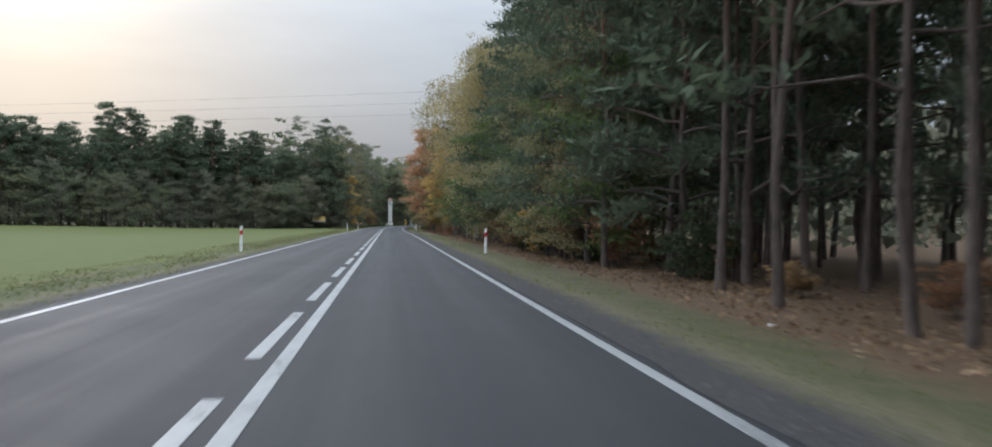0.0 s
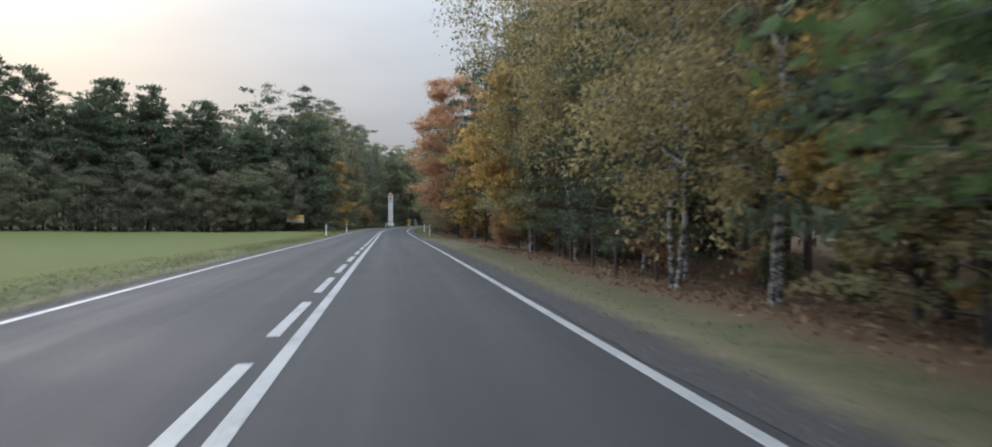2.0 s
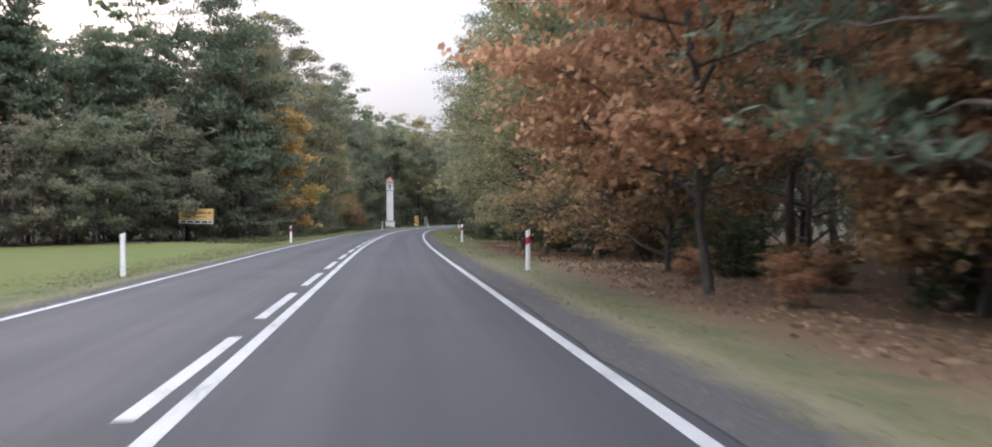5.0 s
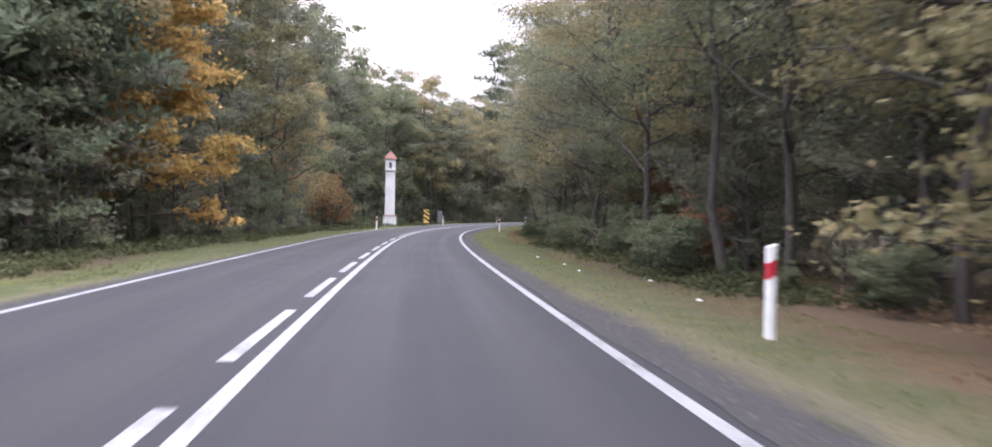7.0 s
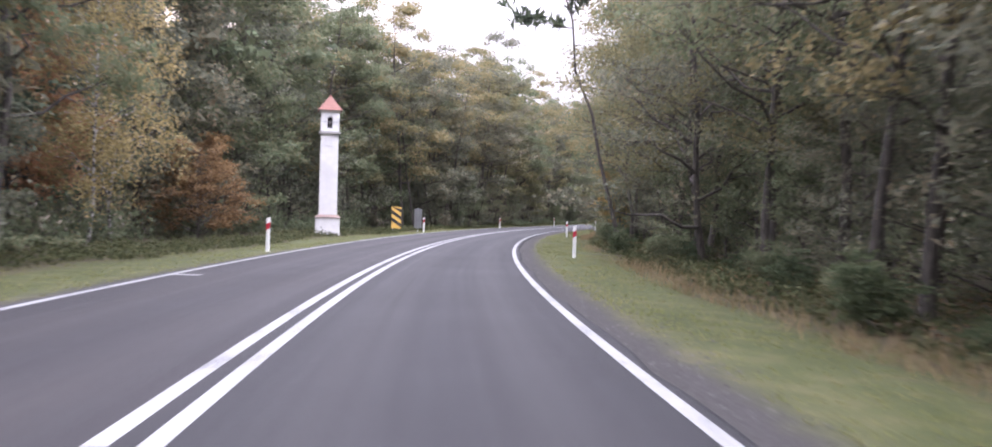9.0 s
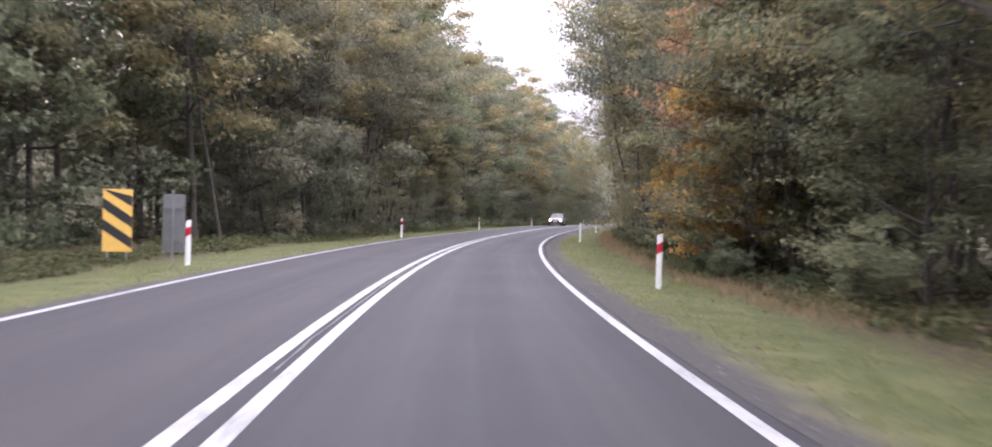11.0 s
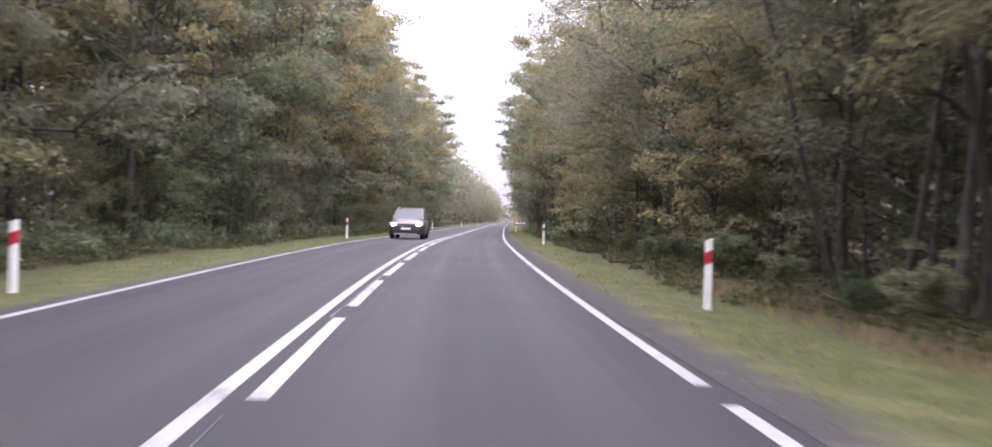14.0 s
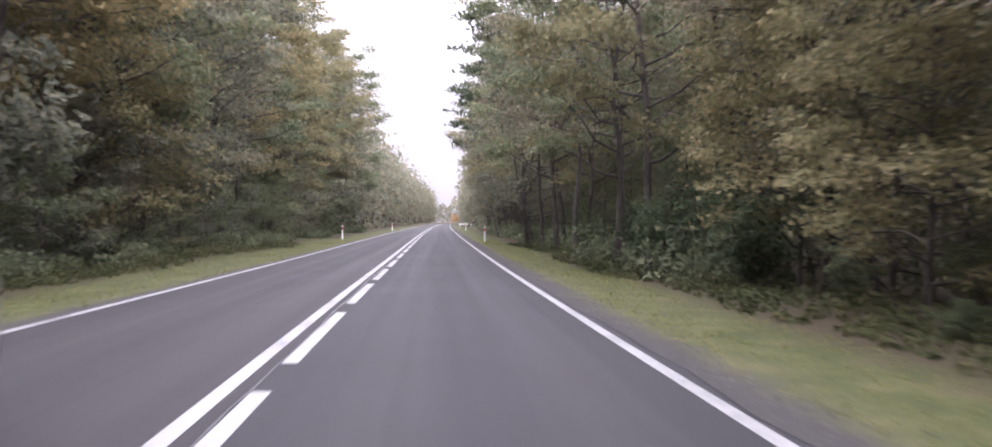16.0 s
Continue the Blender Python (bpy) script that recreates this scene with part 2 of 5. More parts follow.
def ground_material():
    """Shoulder gravel, mown verge, litter of the wood and the young crop, told apart by the distance from the road."""
    m, n, l, b = shader("ground")
    uv = n.new("ShaderNodeUVMap")
    uv.uv_map = "road"
    sep = n.new("ShaderNodeSeparateXYZ")
    l.new(uv.outputs[0], sep.inputs[0])
    fine = noise_node(n, l, 14, 6, .7, uv.outputs[0])
    mid = noise_node(n, l, 1.1, 5, .6, uv.outputs[0])
    big = noise_node(n, l, .12, 3, .5, uv.outputs[0])
    u = maths(n, l, 'ABSOLUTE', sep.outputs[0])
    wob = maths(n, l, 'MULTIPLY', maths(n, l, 'SUBTRACT', mid.outputs["Fac"], .5), 2.2)
    wob = maths(n, l, 'ADD', wob, maths(n, l, 'MULTIPLY', maths(n, l, 'SUBTRACT', big.outputs["Fac"], .5), 1.5))
    uw = maths(n, l, 'ADD', u, wob)
    # narrower grass along the first straight; more grass on the far side of the bend
    near = ramp(n, l, maths(n, l, 'DIVIDE', sep.outputs[1], 400.0), (.42, (1, 1, 1)), (.5, (0, 0, 0))).outputs[0]
    leftside = maths(n, l, 'LESS_THAN', sep.outputs[0], 0.0)
    shift = maths(n, l, 'SUBTRACT', maths(n, l, 'MULTIPLY', near, .5), maths(n, l, 'MULTIPLY', leftside, .4))
    shift = maths(n, l, 'ADD', shift, .4)
    last = ramp(n, l, maths(n, l, 'DIVIDE', sep.outputs[1], 400.0), (.83, (0, 0, 0)), (.87, (1, 1, 1))).outputs[0]
    shift = maths(n, l, 'ADD', shift, maths(n, l, 'MULTIPLY', last, maths(n, l, 'MULTIPLY', maths(n, l, 'SUBTRACT', 1.0, leftside), .4)))
    uw = maths(n, l, 'ADD', uw, shift)
    gravel = ramp(n, l, fine.outputs["Fac"], (.3, (.022, .021, .02)), (.6, (.046, .043, .041)), (.85, (.12, .11, .1)))
    grass = ramp(n, l, mid.outputs["Fac"], (.34, (.03, .039, .014)), (.5, (.047, .056, .02)), (.66, (.098, .09, .044)))
    grass = mixed(n, l, .4, grass.outputs[0], ramp(n, l, fine.outputs["Fac"], (.3, (.037, .043, .016)), (.7, (.064, .068, .027))).outputs[0])
    straw = ramp(n, l, fine.outputs["Fac"], (.3, (.055, .046, .029)), (.7, (.155, .132, .085)))
    straw = mixed(n, l, maths(n, l, 'ADD', maths(n, l, 'MULTIPLY', near, .6), .15), grass, straw.outputs[0])
    litter = ramp(n, l, fine.outputs["Fac"], (.25, (.03, .02, .013)), (.5, (.085, .055, .033)), (.8, (.2, .13, .075)))
    herbs = ramp(n, l, fine.outputs["Fac"], (.25, (.011, .012, .007)), (.5, (.026, .027, .014)), (.8, (.07, .056, .033)))
    litter = mixed(n, l, maths(n, l, 'MULTIPLY', maths(n, l, 'SUBTRACT', 1.0, near), .75), litter.outputs[0], herbs.outputs[0])
    crop = ramp(n, l, mid.outputs["Fac"], (.3, (.048, .056, .012)), (.7, (.074, .083, .019)))
    crop = mixed(n, l, .35, crop.outputs[0], ramp(n, l, fine.outputs["Fac"], (.3, (.034, .039, .011)), (.7, (.09, .096, .034))).outputs[0])
    f1 = ramp(n, l, maths(n, l, 'DIVIDE', maths(n, l, 'SUBTRACT', maths(n, l, 'ADD', u, maths(n, l, 'MULTIPLY', wob, .35)), maths(n, l, 'MULTIPLY', near, .3)), 20.0), (.197, (0, 0, 0)), (.225, (1, 1, 1)))
    f2 = ramp(n, l, maths(n, l, 'DIVIDE', uw, 20.0), (.335, (0, 0, 0)), (.385, (1, 1, 1)))
    edge = maths(n, l, 'DIVIDE', maths(n, l, 'SUBTRACT', maths(n, l, 'ADD', u, maths(n, l, 'MULTIPLY', wob, .4)), maths(n, l, 'MULTIPLY', near, .3)), 20.0)
    f3 = ramp(n, l, edge, (.222, (0, 0, 0)), (.25, (1, 1, 1)))
    col = mixed(n, l, f1.outputs[0], gravel.outputs[0], straw)
    dry = ramp(n, l, fine.outputs["Fac"], (.3, (.045, .039, .024)), (.7, (.115, .096, .058)))
    grass = mixed(n, l, maths(n, l, 'MULTIPLY', maths(n, l, 'MULTIPLY', near, maths(n, l, 'SUBTRACT', 1.0, leftside)), ramp(n, l, mid.outputs["Fac"], (.35, (.25, .25, .25)), (.65, (.8, .8, .8))).outputs[0]), grass, dry.outputs[0])
    col = mixed(n, l, f3.outputs[0], col, grass)
    col = mixed(n, l, f2.outputs[0], col, litter)
    att = n.new("ShaderNodeAttribute")
    att.attribute_name = "field"
    col = mixed(n, l, att.outputs["Fac"], col, crop)
    l.new(col, b.inputs["Base Color"])
    b.inputs["Roughness"].default_value = .95
    b.inputs["Specular IOR Level"].default_value = .15
    bumped(n, l, b, fine.outputs["Fac"], .28, .03)
    return m


def paint_material():
    m, n, l, b = shader("road_paint")
    tc = n.new("ShaderNodeTexCoord")
    z = noise_node(n, l, 16, 6, .75, tc.outputs["Object"])
    z2 = noise_node(n, l, .7, 4, .6, tc.outputs["Object"])
    f = maths(n, l, 'ADD', maths(n, l, 'MULTIPLY', z.outputs["Fac"], .6), maths(n, l, 'MULTIPLY', z2.outputs["Fac"], .4))
    r = ramp(n, l, f, (.385, (.05, .05, .05)), (.46, (.17, .17, .167)), (.66, (.24, .24, .233)))
    l.new(r.outputs[0], b.inputs["Base Color"])
    b.inputs["Roughness"].default_value = .6
    return m


MAT = dict(
    asphalt=asphalt_material(), ground=ground_material(), paint=paint_material(),
    pine_bark=bark_material("pine_bark", (.04, .03, .025), (.115, .083, .067), upper=(.2, .1, .06)),
    oak_bark=bark_material("oak_bark", (.025, .022, .019), (.088, .075, .063)),
    birch_bark=birch_material(),
    needles=leaf_material("pine_needles", [(0.055, 0.073, 0.049), (0.094, 0.115, 0.072), (0.135, 0.151, 0.092)], .3),
    green=leaf_material("green_leaves", [(0.085, 0.107, 0.066), (0.133, 0.160, 0.092), (0.180, 0.192, 0.113), (0.234, 0.214, 0.124)]),
    dull=leaf_material("dull_green_leaves", [(0.096, 0.106, 0.080), (0.146, 0.154, 0.108), (0.192, 0.185, 0.128), (0.249, 0.207, 0.135)]),
    fresh=leaf_material("fresh_green_leaves", [(.06, .09, .035), (.09, .13, .045), (.13, .17, .06)]),
    yellow=leaf_material("yellow_birch_leaves", [(.15, .135, .065), (.25, .21, .095), (.37, .295, .14), (.48, .385, .205)]),
    golden=leaf_material("golden_oak_leaves", [(.17, .147, .06), (.3, .222, .075), (.43, .29, .098), (.53, .335, .125)], .66),
    orange=leaf_material("orange_oak_leaves", [(.17, .11, .068), (.3, .172, .098), (.43, .238, .135), (.5, .32, .185)], .66),
    olive=leaf_material("olive_oak_leaves", [(.125, .132, .07), (.182, .178, .09), (.238, .214, .112), (.3, .252, .138)]),
    turning=leaf_material("turning_leaves", [(0.125, 0.126, 0.073), (0.174, 0.165, 0.089), (0.223, 0.197, 0.102), (0.300, 0.240, 0.123)]),
    brown=leaf_material("brown_oak_leaves", [(.12, .085, .05), (.2, .13, .068), (.29, .185, .09), (.37, .25, .125)]),
    litter=leaf_material("fallen_leaves", [(.08, .05, .03), (.17, .105, .06), (.27, .18, .105), (.36, .26, .165)], .1),
    shrub=leaf_material("shrub_leaves", [(0.044, 0.063, 0.035), (0.071, 0.093, 0.049), (0.098, 0.119, 0.060)]),
    herb=leaf_material("bramble_leaves", [(0.033, 0.040, 0.019), (0.060, 0.069, 0.029), (0.087, 0.091, 0.041), (0.153, 0.111, 0.053)], .35),
    weed=leaf_material("weed_leaves", [(.05, .056, .02), (.075, .08, .028), (.1, .096, .04), (.15, .13, .07)], .3),
    straw=leaf_material("dry_straw", [(.15, .11, .062), (.24, .175, .098), (.33, .25, .145)], .3),
    chips=leaf_material("stone_chippings", [(.025, .024, .024), (.05, .047, .045), (.1, .095, .09)], .0),
    grass=leaf_material("grass_blades", [(.085, .098, .036), (.11, .122, .045), (.135, .14, .057), (.18, .168, .082)], .62),
    white=simple("white_plastic", (.72, .72, .7), .45, 0, .12, 6, .05),
    red=simple("red_reflective_film", (.42, .02, .035), .4, 0, .15, 9, .0),
    black=simple("black_film", (.02, .02, .022), .45, 0, .2, 9, 0),
    amber=simple("yellow_film", (.7, .43, .1), .4, 0, .12, 5, 0),
    signyellow=simple("yellow_sign_face", (.5, .33, .1), .5, 0, .18, 3, 0),
    signpale=simple("pale_sign_strip", (.45, .42, .36), .5, 0, .15, 3, 0),
    signink=simple("faded_brown_lettering", (.22, .14, .05), .6, 0, .2, 5, 0),
    steel=simple("galvanised_steel", (.36, .37, .38), .45, .8, .15, 12, .05),
    plaster=simple("white_lime_plaster", (.64, .63, .61), .85, 0, .1, 3, .25),
    oldtile=simple("faded_clay_tile", (.26, .185, .16), .8, 0, .25, 6, .3),
    tile=simple("red_clay_tile", (.2, .085, .062), .75, 0, .25, 7, .3),
    # near-black: shade put into the niche's back, and ink of the lower sign strip
    dark=simple("dark_shade_and_lettering", (.03, .03, .035), .8, 0, .2, 4, 0),
    stone=simple("grey_stone", (.3, .29, .27), .9, 0, .25, 4, .4),
    tar=simple("tar", (.018, .018, .02), .5, 0, .2, 20, .1),
    gravel=simple("dark_gravel", (.034, .026, .019), .95, 0, .7, 12, .8),
    carpaint=simple("dark_brown_metallic_paint", (.075, .062, .057), .34, .35, .1, 30, 0),
    rubber=simple("tyre_rubber", (.02, .02, .02), .85, 0, .2, 10, .1),
    trim=simple("black_plastic_trim", (.018, .018, .02), .6, 0, .2, 10, .05),
    cable=simple("aluminium_cable", (.22, .22, .23), .5, .6, .1, 5, 0),
)


def glass_material(name, rough, ior, tint):
    m, n, l, b = shader(name)
    b.inputs["Base Color"].default_value = (*tint, 1)
    b.inputs["Roughness"].default_value = rough
    b.inputs["Transmission Weight"].default_value = .3
    b.inputs["IOR"].default_value = ior
    return m


def glow_material(name, col, strength):
    m, n, l, b = shader(name)
    b.inputs["Emission Color"].default_value = (*col, 1)
    b.inputs["Emission Strength"].default_value = strength
    return m


MAT["carglass"] = glass_material("tinted_car_glass", .14, 1.2, (.06, .066, .07))
MAT["lens"] = glow_material("lit_headlamp_lens", (1.0, .7, .38), .14)
MAT["headlight"] = glow_material("lit_headlamp", (1.0, .8, .5), 20.0)


# ---- mesh helpers ----
def link_mesh(name, me, mat, parent=None, label=""):
    if mat is not None:
        me.materials.append(mat)
    ob = new(name, me)
    if parent is not None:
        ob.parent = parent
    if label:
        tagged(ob, label)
    return ob


def raw_mesh(name, verts, faces, mat, parent=None, label="", smooth=False):
    me = bpy.data.meshes.new(name)
    me.from_pydata([tuple(map(float, v)) for v in verts], [], [tuple(map(int, f)) for f in faces])
    if smooth:
        me.polygons.foreach_set("use_smooth", [True] * len(me.polygons))
    me.update()
    return link_mesh(name, me, mat, parent, label)


def part(name, bm, mat, parent=None, label="", smooth=False):
    me = bpy.data.meshes.new(name)
    if smooth:
        for f in bm.faces:
            f.smooth = True
    bm.to_mesh(me)
    bm.free()
    return link_mesh(name, me, mat, parent, label)


def empty(name, m, label="", category="", group="", kind=""):
    ob = new(name)
    ob.empty_display_size = .3
    ob.matrix_basis = m
    return tagged(ob, label, category, group, kind)


def box(bm, cx, cy, cz, sx, sy, sz, bevel=0.0, rot=None):
    g = bmesh.ops.create_cube(bm, size=1.0)
    vs = g["verts"]
    m = Matrix.LocRotScale((cx, cy, cz), rot, (sx, sy, sz))
    bmesh.ops.transform(bm, matrix=m, verts=vs)
    if bevel:
        es = list({e for v in vs for e in v.link_edges})
        bmesh.ops.bevel(bm, geom=es, offset=bevel, segments=2, affect='EDGES', profile=.6)
    return bm


def tube_arrays(path, radii, sides=6):
    """Verts and quad faces of a tapering tube along a polyline."""
    path = np.asarray(path, float)
    n = len(path)
    tang = np.gradient(path, axis=0)
    tang /= np.linalg.norm(tang, axis=1)[:, None] + 1e-9
    ref = np.where(np.abs(tang[:, 2:3]) > .9, np.array([[1., 0, 0]]), np.array([[0, 0, 1.]]))
    a = np.cross(tang, ref)
    a /= np.linalg.norm(a, axis=1)[:, None] + 1e-9
    b = np.cross(tang, a)
    ang = np.linspace(0, 2 * np.pi, sides, endpoint=False)
    r = np.asarray(radii, float)[:, None, None]
    v = path[:, None] + r * (np.cos(ang)[None, :, None] * a[:, None] + np.sin(ang)[None, :, None] * b[:, None])
    v = v.reshape(-1, 3)
    i = np.arange(n - 1)[:, None] * sides
    j = np.arange(sides)[None]
    k = (j + 1) % sides
    f = np.stack([i + j, i + k, i + sides + k, i + sides + j], -1).reshape(-1, 4)
    return v, f


def merged(chunks):
    vs, fs, o = [], [], 0
    for v, f in chunks:
        vs.append(v)
        fs.append(f + o)
        o += len(v)
    return np.concatenate(vs), np.concatenate(fs)


def quads_mesh(name, v, f):
    """A mesh from arrays of verts and quad faces, quickly."""
    me = bpy.data.meshes.new(name)
    me.vertices.add(len(v))
    me.vertices.foreach_set("co", np.asarray(v, np.float32).ravel())
    k = f.shape[1]
    me.loops.add(f.size)
    me.loops.foreach_set("vertex_index", f.astype(np.int32).ravel())
    me.polygons.add(len(f))
    me.polygons.foreach_set("loop_start", np.arange(0, f.size, k, dtype=np.int32))
    me.update(calc_edges=True)
    me.validate()
    return me


def leaf_arrays(rng, centres, length, width, droop=0.0, flat=0.0, corners=4, way=None, needle=False):
    """One leaf or spray at each centre; way, where given, leads out of its spray: leaves lie across it, needles along it."""
    n = len(centres)
    d = rng.normal(size=(n, 3))
    d[:, 2] = d[:, 2] * (1 - flat) - droop
    if way is not None and needle:
        d = way + np.array([0, 0, .35]) + d * .45
    d /= np.linalg.norm(d, axis=1)[:, None]
    o = rng.normal(size=(n, 3))
    o[:, 2] *= (1 - flat)
    if way is not None and not needle:
        face = way * .6 + np.array([0, 0, .28]) + o * .62
        d = np.cross(face, d)
        d /= np.linalg.norm(d, axis=1)[:, None] + 1e-9
        o = face
    w = np.cross(d, o)
    w /= np.linalg.norm(w, axis=1)[:, None] + 1e-9
    L = (length * rng.uniform(.6, 1.3, n))[:, None]
    W = (width * rng.uniform(.6, 1.3, n))[:, None]
    up = np.cross(d, w) * W * .25
    if corners == 3:
        v = np.stack([centres - d * L * .5 - w * W * .25, centres + w * W * .6, centres + d * L * .6], 1).reshape(-1, 3)
        return v, np.arange(3 * n).reshape(n, 3)
    v = np.stack([centres - d * L * .5, centres + w * W * .5 + up, centres + d * L * .5, centres - w * W * .5 + up], 1).reshape(-1, 3)
    f = np.arange(4 * n).reshape(n, 4)
    return v, f


# ---- trees ----
def bent(rng, a, b, n=5, wob=.06):
    t = np.linspace(0, 1, n)[:, None]
    a, b = np.asarray(a, float), np.asarray(b, float)
    p = a + (b - a) * t
    p[1:-1] += rng.normal(size=(n - 2, 3)) * wob * np.linalg.norm(b - a)
    return p


def tree(name, seed, kind, height, leaf, bark, leaves, size, spread=3.5, low=.25, trunk=.18, limbs=16, leaf_n=3000, lean=0.0,
         droop=0.0, label="", category="tree", group="", corners=4, twigs=5, clumps=.7, puff=.8):
    """A tree: trunk with limbs and twigs as one mesh, and a crown of separate leaves set round the twigs."""
    rng = np.random.default_rng(seed)
    root = empty(name, Matrix.Identity(4), label, category, group)
    top = np.array([rng.normal() * .4 + lean, rng.normal() * .4, height * .97])
    tp = bent(rng, (0, 0, -.25), top, 9, .006)
    tp[0, :2] = 0
    rad = trunk * np.interp(np.linspace(0, 1, 9), [0, .04, .5, 1], [1.35, 1, .62, .1])
    stem = tube_arrays(tp, rad, 8)
    chunks = []
    tips = []
    for i in range(limbs):
        f = low + (1 - low) * ((i + rng.uniform(0, .9)) / limbs)
        f = min(f, .985)
        base = np.array([np.interp(f, np.linspace(0, 1, 9), tp[:, k]) for k in range(3)])
        q = (f - low) / (1 - low)
        if kind == "pine":
            reach = spread * (1 - q) ** .6 * rng.uniform(.6, 1.1) + .4
            rise = rng.uniform(-.05, .35) * reach
        elif kind == "birch":
            reach = spread * math.sin(math.pi * min(1, .18 + .78 * q)) * rng.uniform(.6, 1.1) + .3
            rise = reach * rng.uniform(.5, 1.0)
        else:
            reach = spread * math.sin(math.pi * min(1, .3 + .62 * q)) ** .8 * rng.uniform(.55, 1.15) + .4
            rise = reach * rng.uniform(.1, .75)
        az = i * 2.4 + rng.uniform(-.5, .5)
        end = base + np.array([math.cos(az) * reach, math.sin(az) * reach, rise])
        lp = bent(rng, base, end, 5, .045)
        r0 = max(.015, trunk * (1 - f) * .5 + .012)
        chunks.append(tube_arrays(lp, r0 * np.linspace(1, .25, 5), 5))
        tips.append((lp[-1], reach))
        for k in range(twigs if twigs else 5):
            g = rng.uniform(.3, 1)
            p0 = np.array([np.interp(g, np.linspace(0, 1, 5), lp[:, c]) for c in range(3)])
            a2 = az + rng.normal() * .9
            ln = reach * rng.uniform(.2, .5) + .3
            p1 = p0 + np.array([math.cos(a2) * ln, math.sin(a2) * ln, ln * rng.uniform(-.25, .6) - droop * ln])
            if twigs:
                chunks.append(tube_arrays(bent(rng, p0, p1, 3, .05), np.array([.4, .25, .1]) * r0, 3))
            tips.append((p1, ln))
            tips.append(((p0 + p1) / 2, ln))
    v, f = merged(chunks)
    me = quads_mesh("trunk", *stem)
    me.polygons.foreach_set("use_smooth", [True] * len(me.polygons))
    link_mesh("trunk", me, bark, root)
    tagged(link_mesh("branchwork", quads_mesh("branchwork", v, f), bark, root), kind="stuff")
    tip = np.array([p for p, r in tips])
    wt = np.array([.35 + min(r, 2.0) for p, r in tips])
    # leaves grow in sprays round some of the twigs; the others are bare, so that the crown has gaps
    needle = kind == "pine"
    k = max(12, int(len(tip) * clumps))
    pick = rng.choice(len(tip), min(k, len(tip)), replace=False, p=wt / wt.sum())
    size_of = rng.uniform(.55, 1.25, len(pick))
    idx = rng.choice(len(pick), leaf_n, p=size_of ** 2 / (size_of ** 2).sum())
    way = rng.normal(size=(leaf_n, 3))
    way /= np.linalg.norm(way, axis=1)[:, None] + 1e-9
    way[:, 2] = np.where(rng.uniform(0, 1, leaf_n) < .65, np.abs(way[:, 2]), way[:, 2])
    reach = puff * spread / 3.2 * size_of[idx] * rng.uniform(.12, 1, leaf_n) ** .6
    reach *= np.where(rng.uniform(0, 1, leaf_n) < .33, rng.uniform(1, 1.7, leaf_n), 1)
    c = tip[pick][idx] + way * reach[:, None] * np.array([1, 1, .42 if needle else .62])
    if droop:
        c[:, 2] -= np.minimum(rng.exponential(1, leaf_n), 2.5) * droop * 1.1
    c[:, 2] = np.maximum(c[:, 2], .15)
    v, f = leaf_arrays(rng, c, size[0], size[1], droop * .8, 0, corners, None if droop else way, needle)
    tagged(link_mesh("crown", quads_mesh("crown", v, f), leaves, root), kind="stuff")
    return root


def bush(name, seed, height, spread, leaves, n, size, label, group, category="bush", corners=4):
    rng = np.random.default_rng(seed)
    root = empty(name, Matrix.Identity(4), label, category, group)
    chunks, tips = [], []
    for i in range(11):
        az = i * 2.4 + rng.uniform(-.4, .4)
        r = spread * rng.uniform(.25, 1)
        end = np.array([math.cos(az) * r, math.sin(az) * r, height * rng.uniform(.5, 1)])
        p = bent(rng, (math.cos(az) * .12, math.sin(az) * .12, -.1), end, 5, .07)
        chunks.append(tube_arrays(p, np.linspace(.022, .005, 5), 4))
        for g in (2, 3, 4):
            tips.append(p[g])
            tips.append(p[g] + rng.normal(size=3) * spread * .22)
    v, f = merged(chunks)
    tagged(link_mesh("branchwork", quads_mesh("branchwork", v, f), MAT["oak_bark"], root), kind="stuff")
    tip = np.array(tips)
    tip = tip[rng.permutation(len(tip))[:40]]
    way = rng.normal(size=(n, 3))
    way /= np.linalg.norm(way, axis=1)[:, None]
    way[:, 2] = np.abs(way[:, 2])
    c = tip[rng.integers(0, len(tip), n)] + way * (rng.uniform(.1, 1, n) ** .6)[:, None] * np.array([.34, .34, .24]) * spread
    c[:, 2] = np.abs(c[:, 2]) + .03
    v, f = leaf_arrays(rng, c, size[0], size[1], 0, 0, corners, way)
    tagged(link_mesh("foliage", quads_mesh("foliage", v, f), leaves, root), kind="stuff")
    return root


def put(ob, s, u, scale=1.0, turn=0.0, dz=-.05, sz=1.0, label="", group="", used=set()):
    """Places a thing beside the road: the first time itself, later a copy."""
    x, y, z = ground_at(s, u, dz)
    m = pose(x, y, z, 0, 0, turn)
    if ob.name in used:
        c = copy_thing(ob, m)
    else:
        used.add(ob.name)
        c = ob
        c.matrix_basis = m
    c.scale = (scale, scale, scale * sz)
    if label or group:
        tagged(c, label, "", group)
    return c


# ---- road, ground ----
def ribbon(s0, s1, step, us, dz=0.0, follow=False):
    s = np.arange(s0, s1 + step * .5, step)
    us = np.asarray(us, float)
    ss, uu = np.meshgrid(s, us, indexing="ij")
    x, y, z = line_at(ss, uu)
    z = z + (drop(ss, uu) if follow else 0) + dz
    v = np.stack([x, y, z], -1).reshape(-1, 3)
    nu = len(us)
    i = np.arange(len(s) - 1)[:, None] * nu
    j = np.arange(nu - 1)[None]
    f = np.stack([i + j, i + j + 1, i + nu + j + 1, i + nu + j], -1).reshape(-1, 4)
    return v, f, ss.ravel(), uu.ravel()


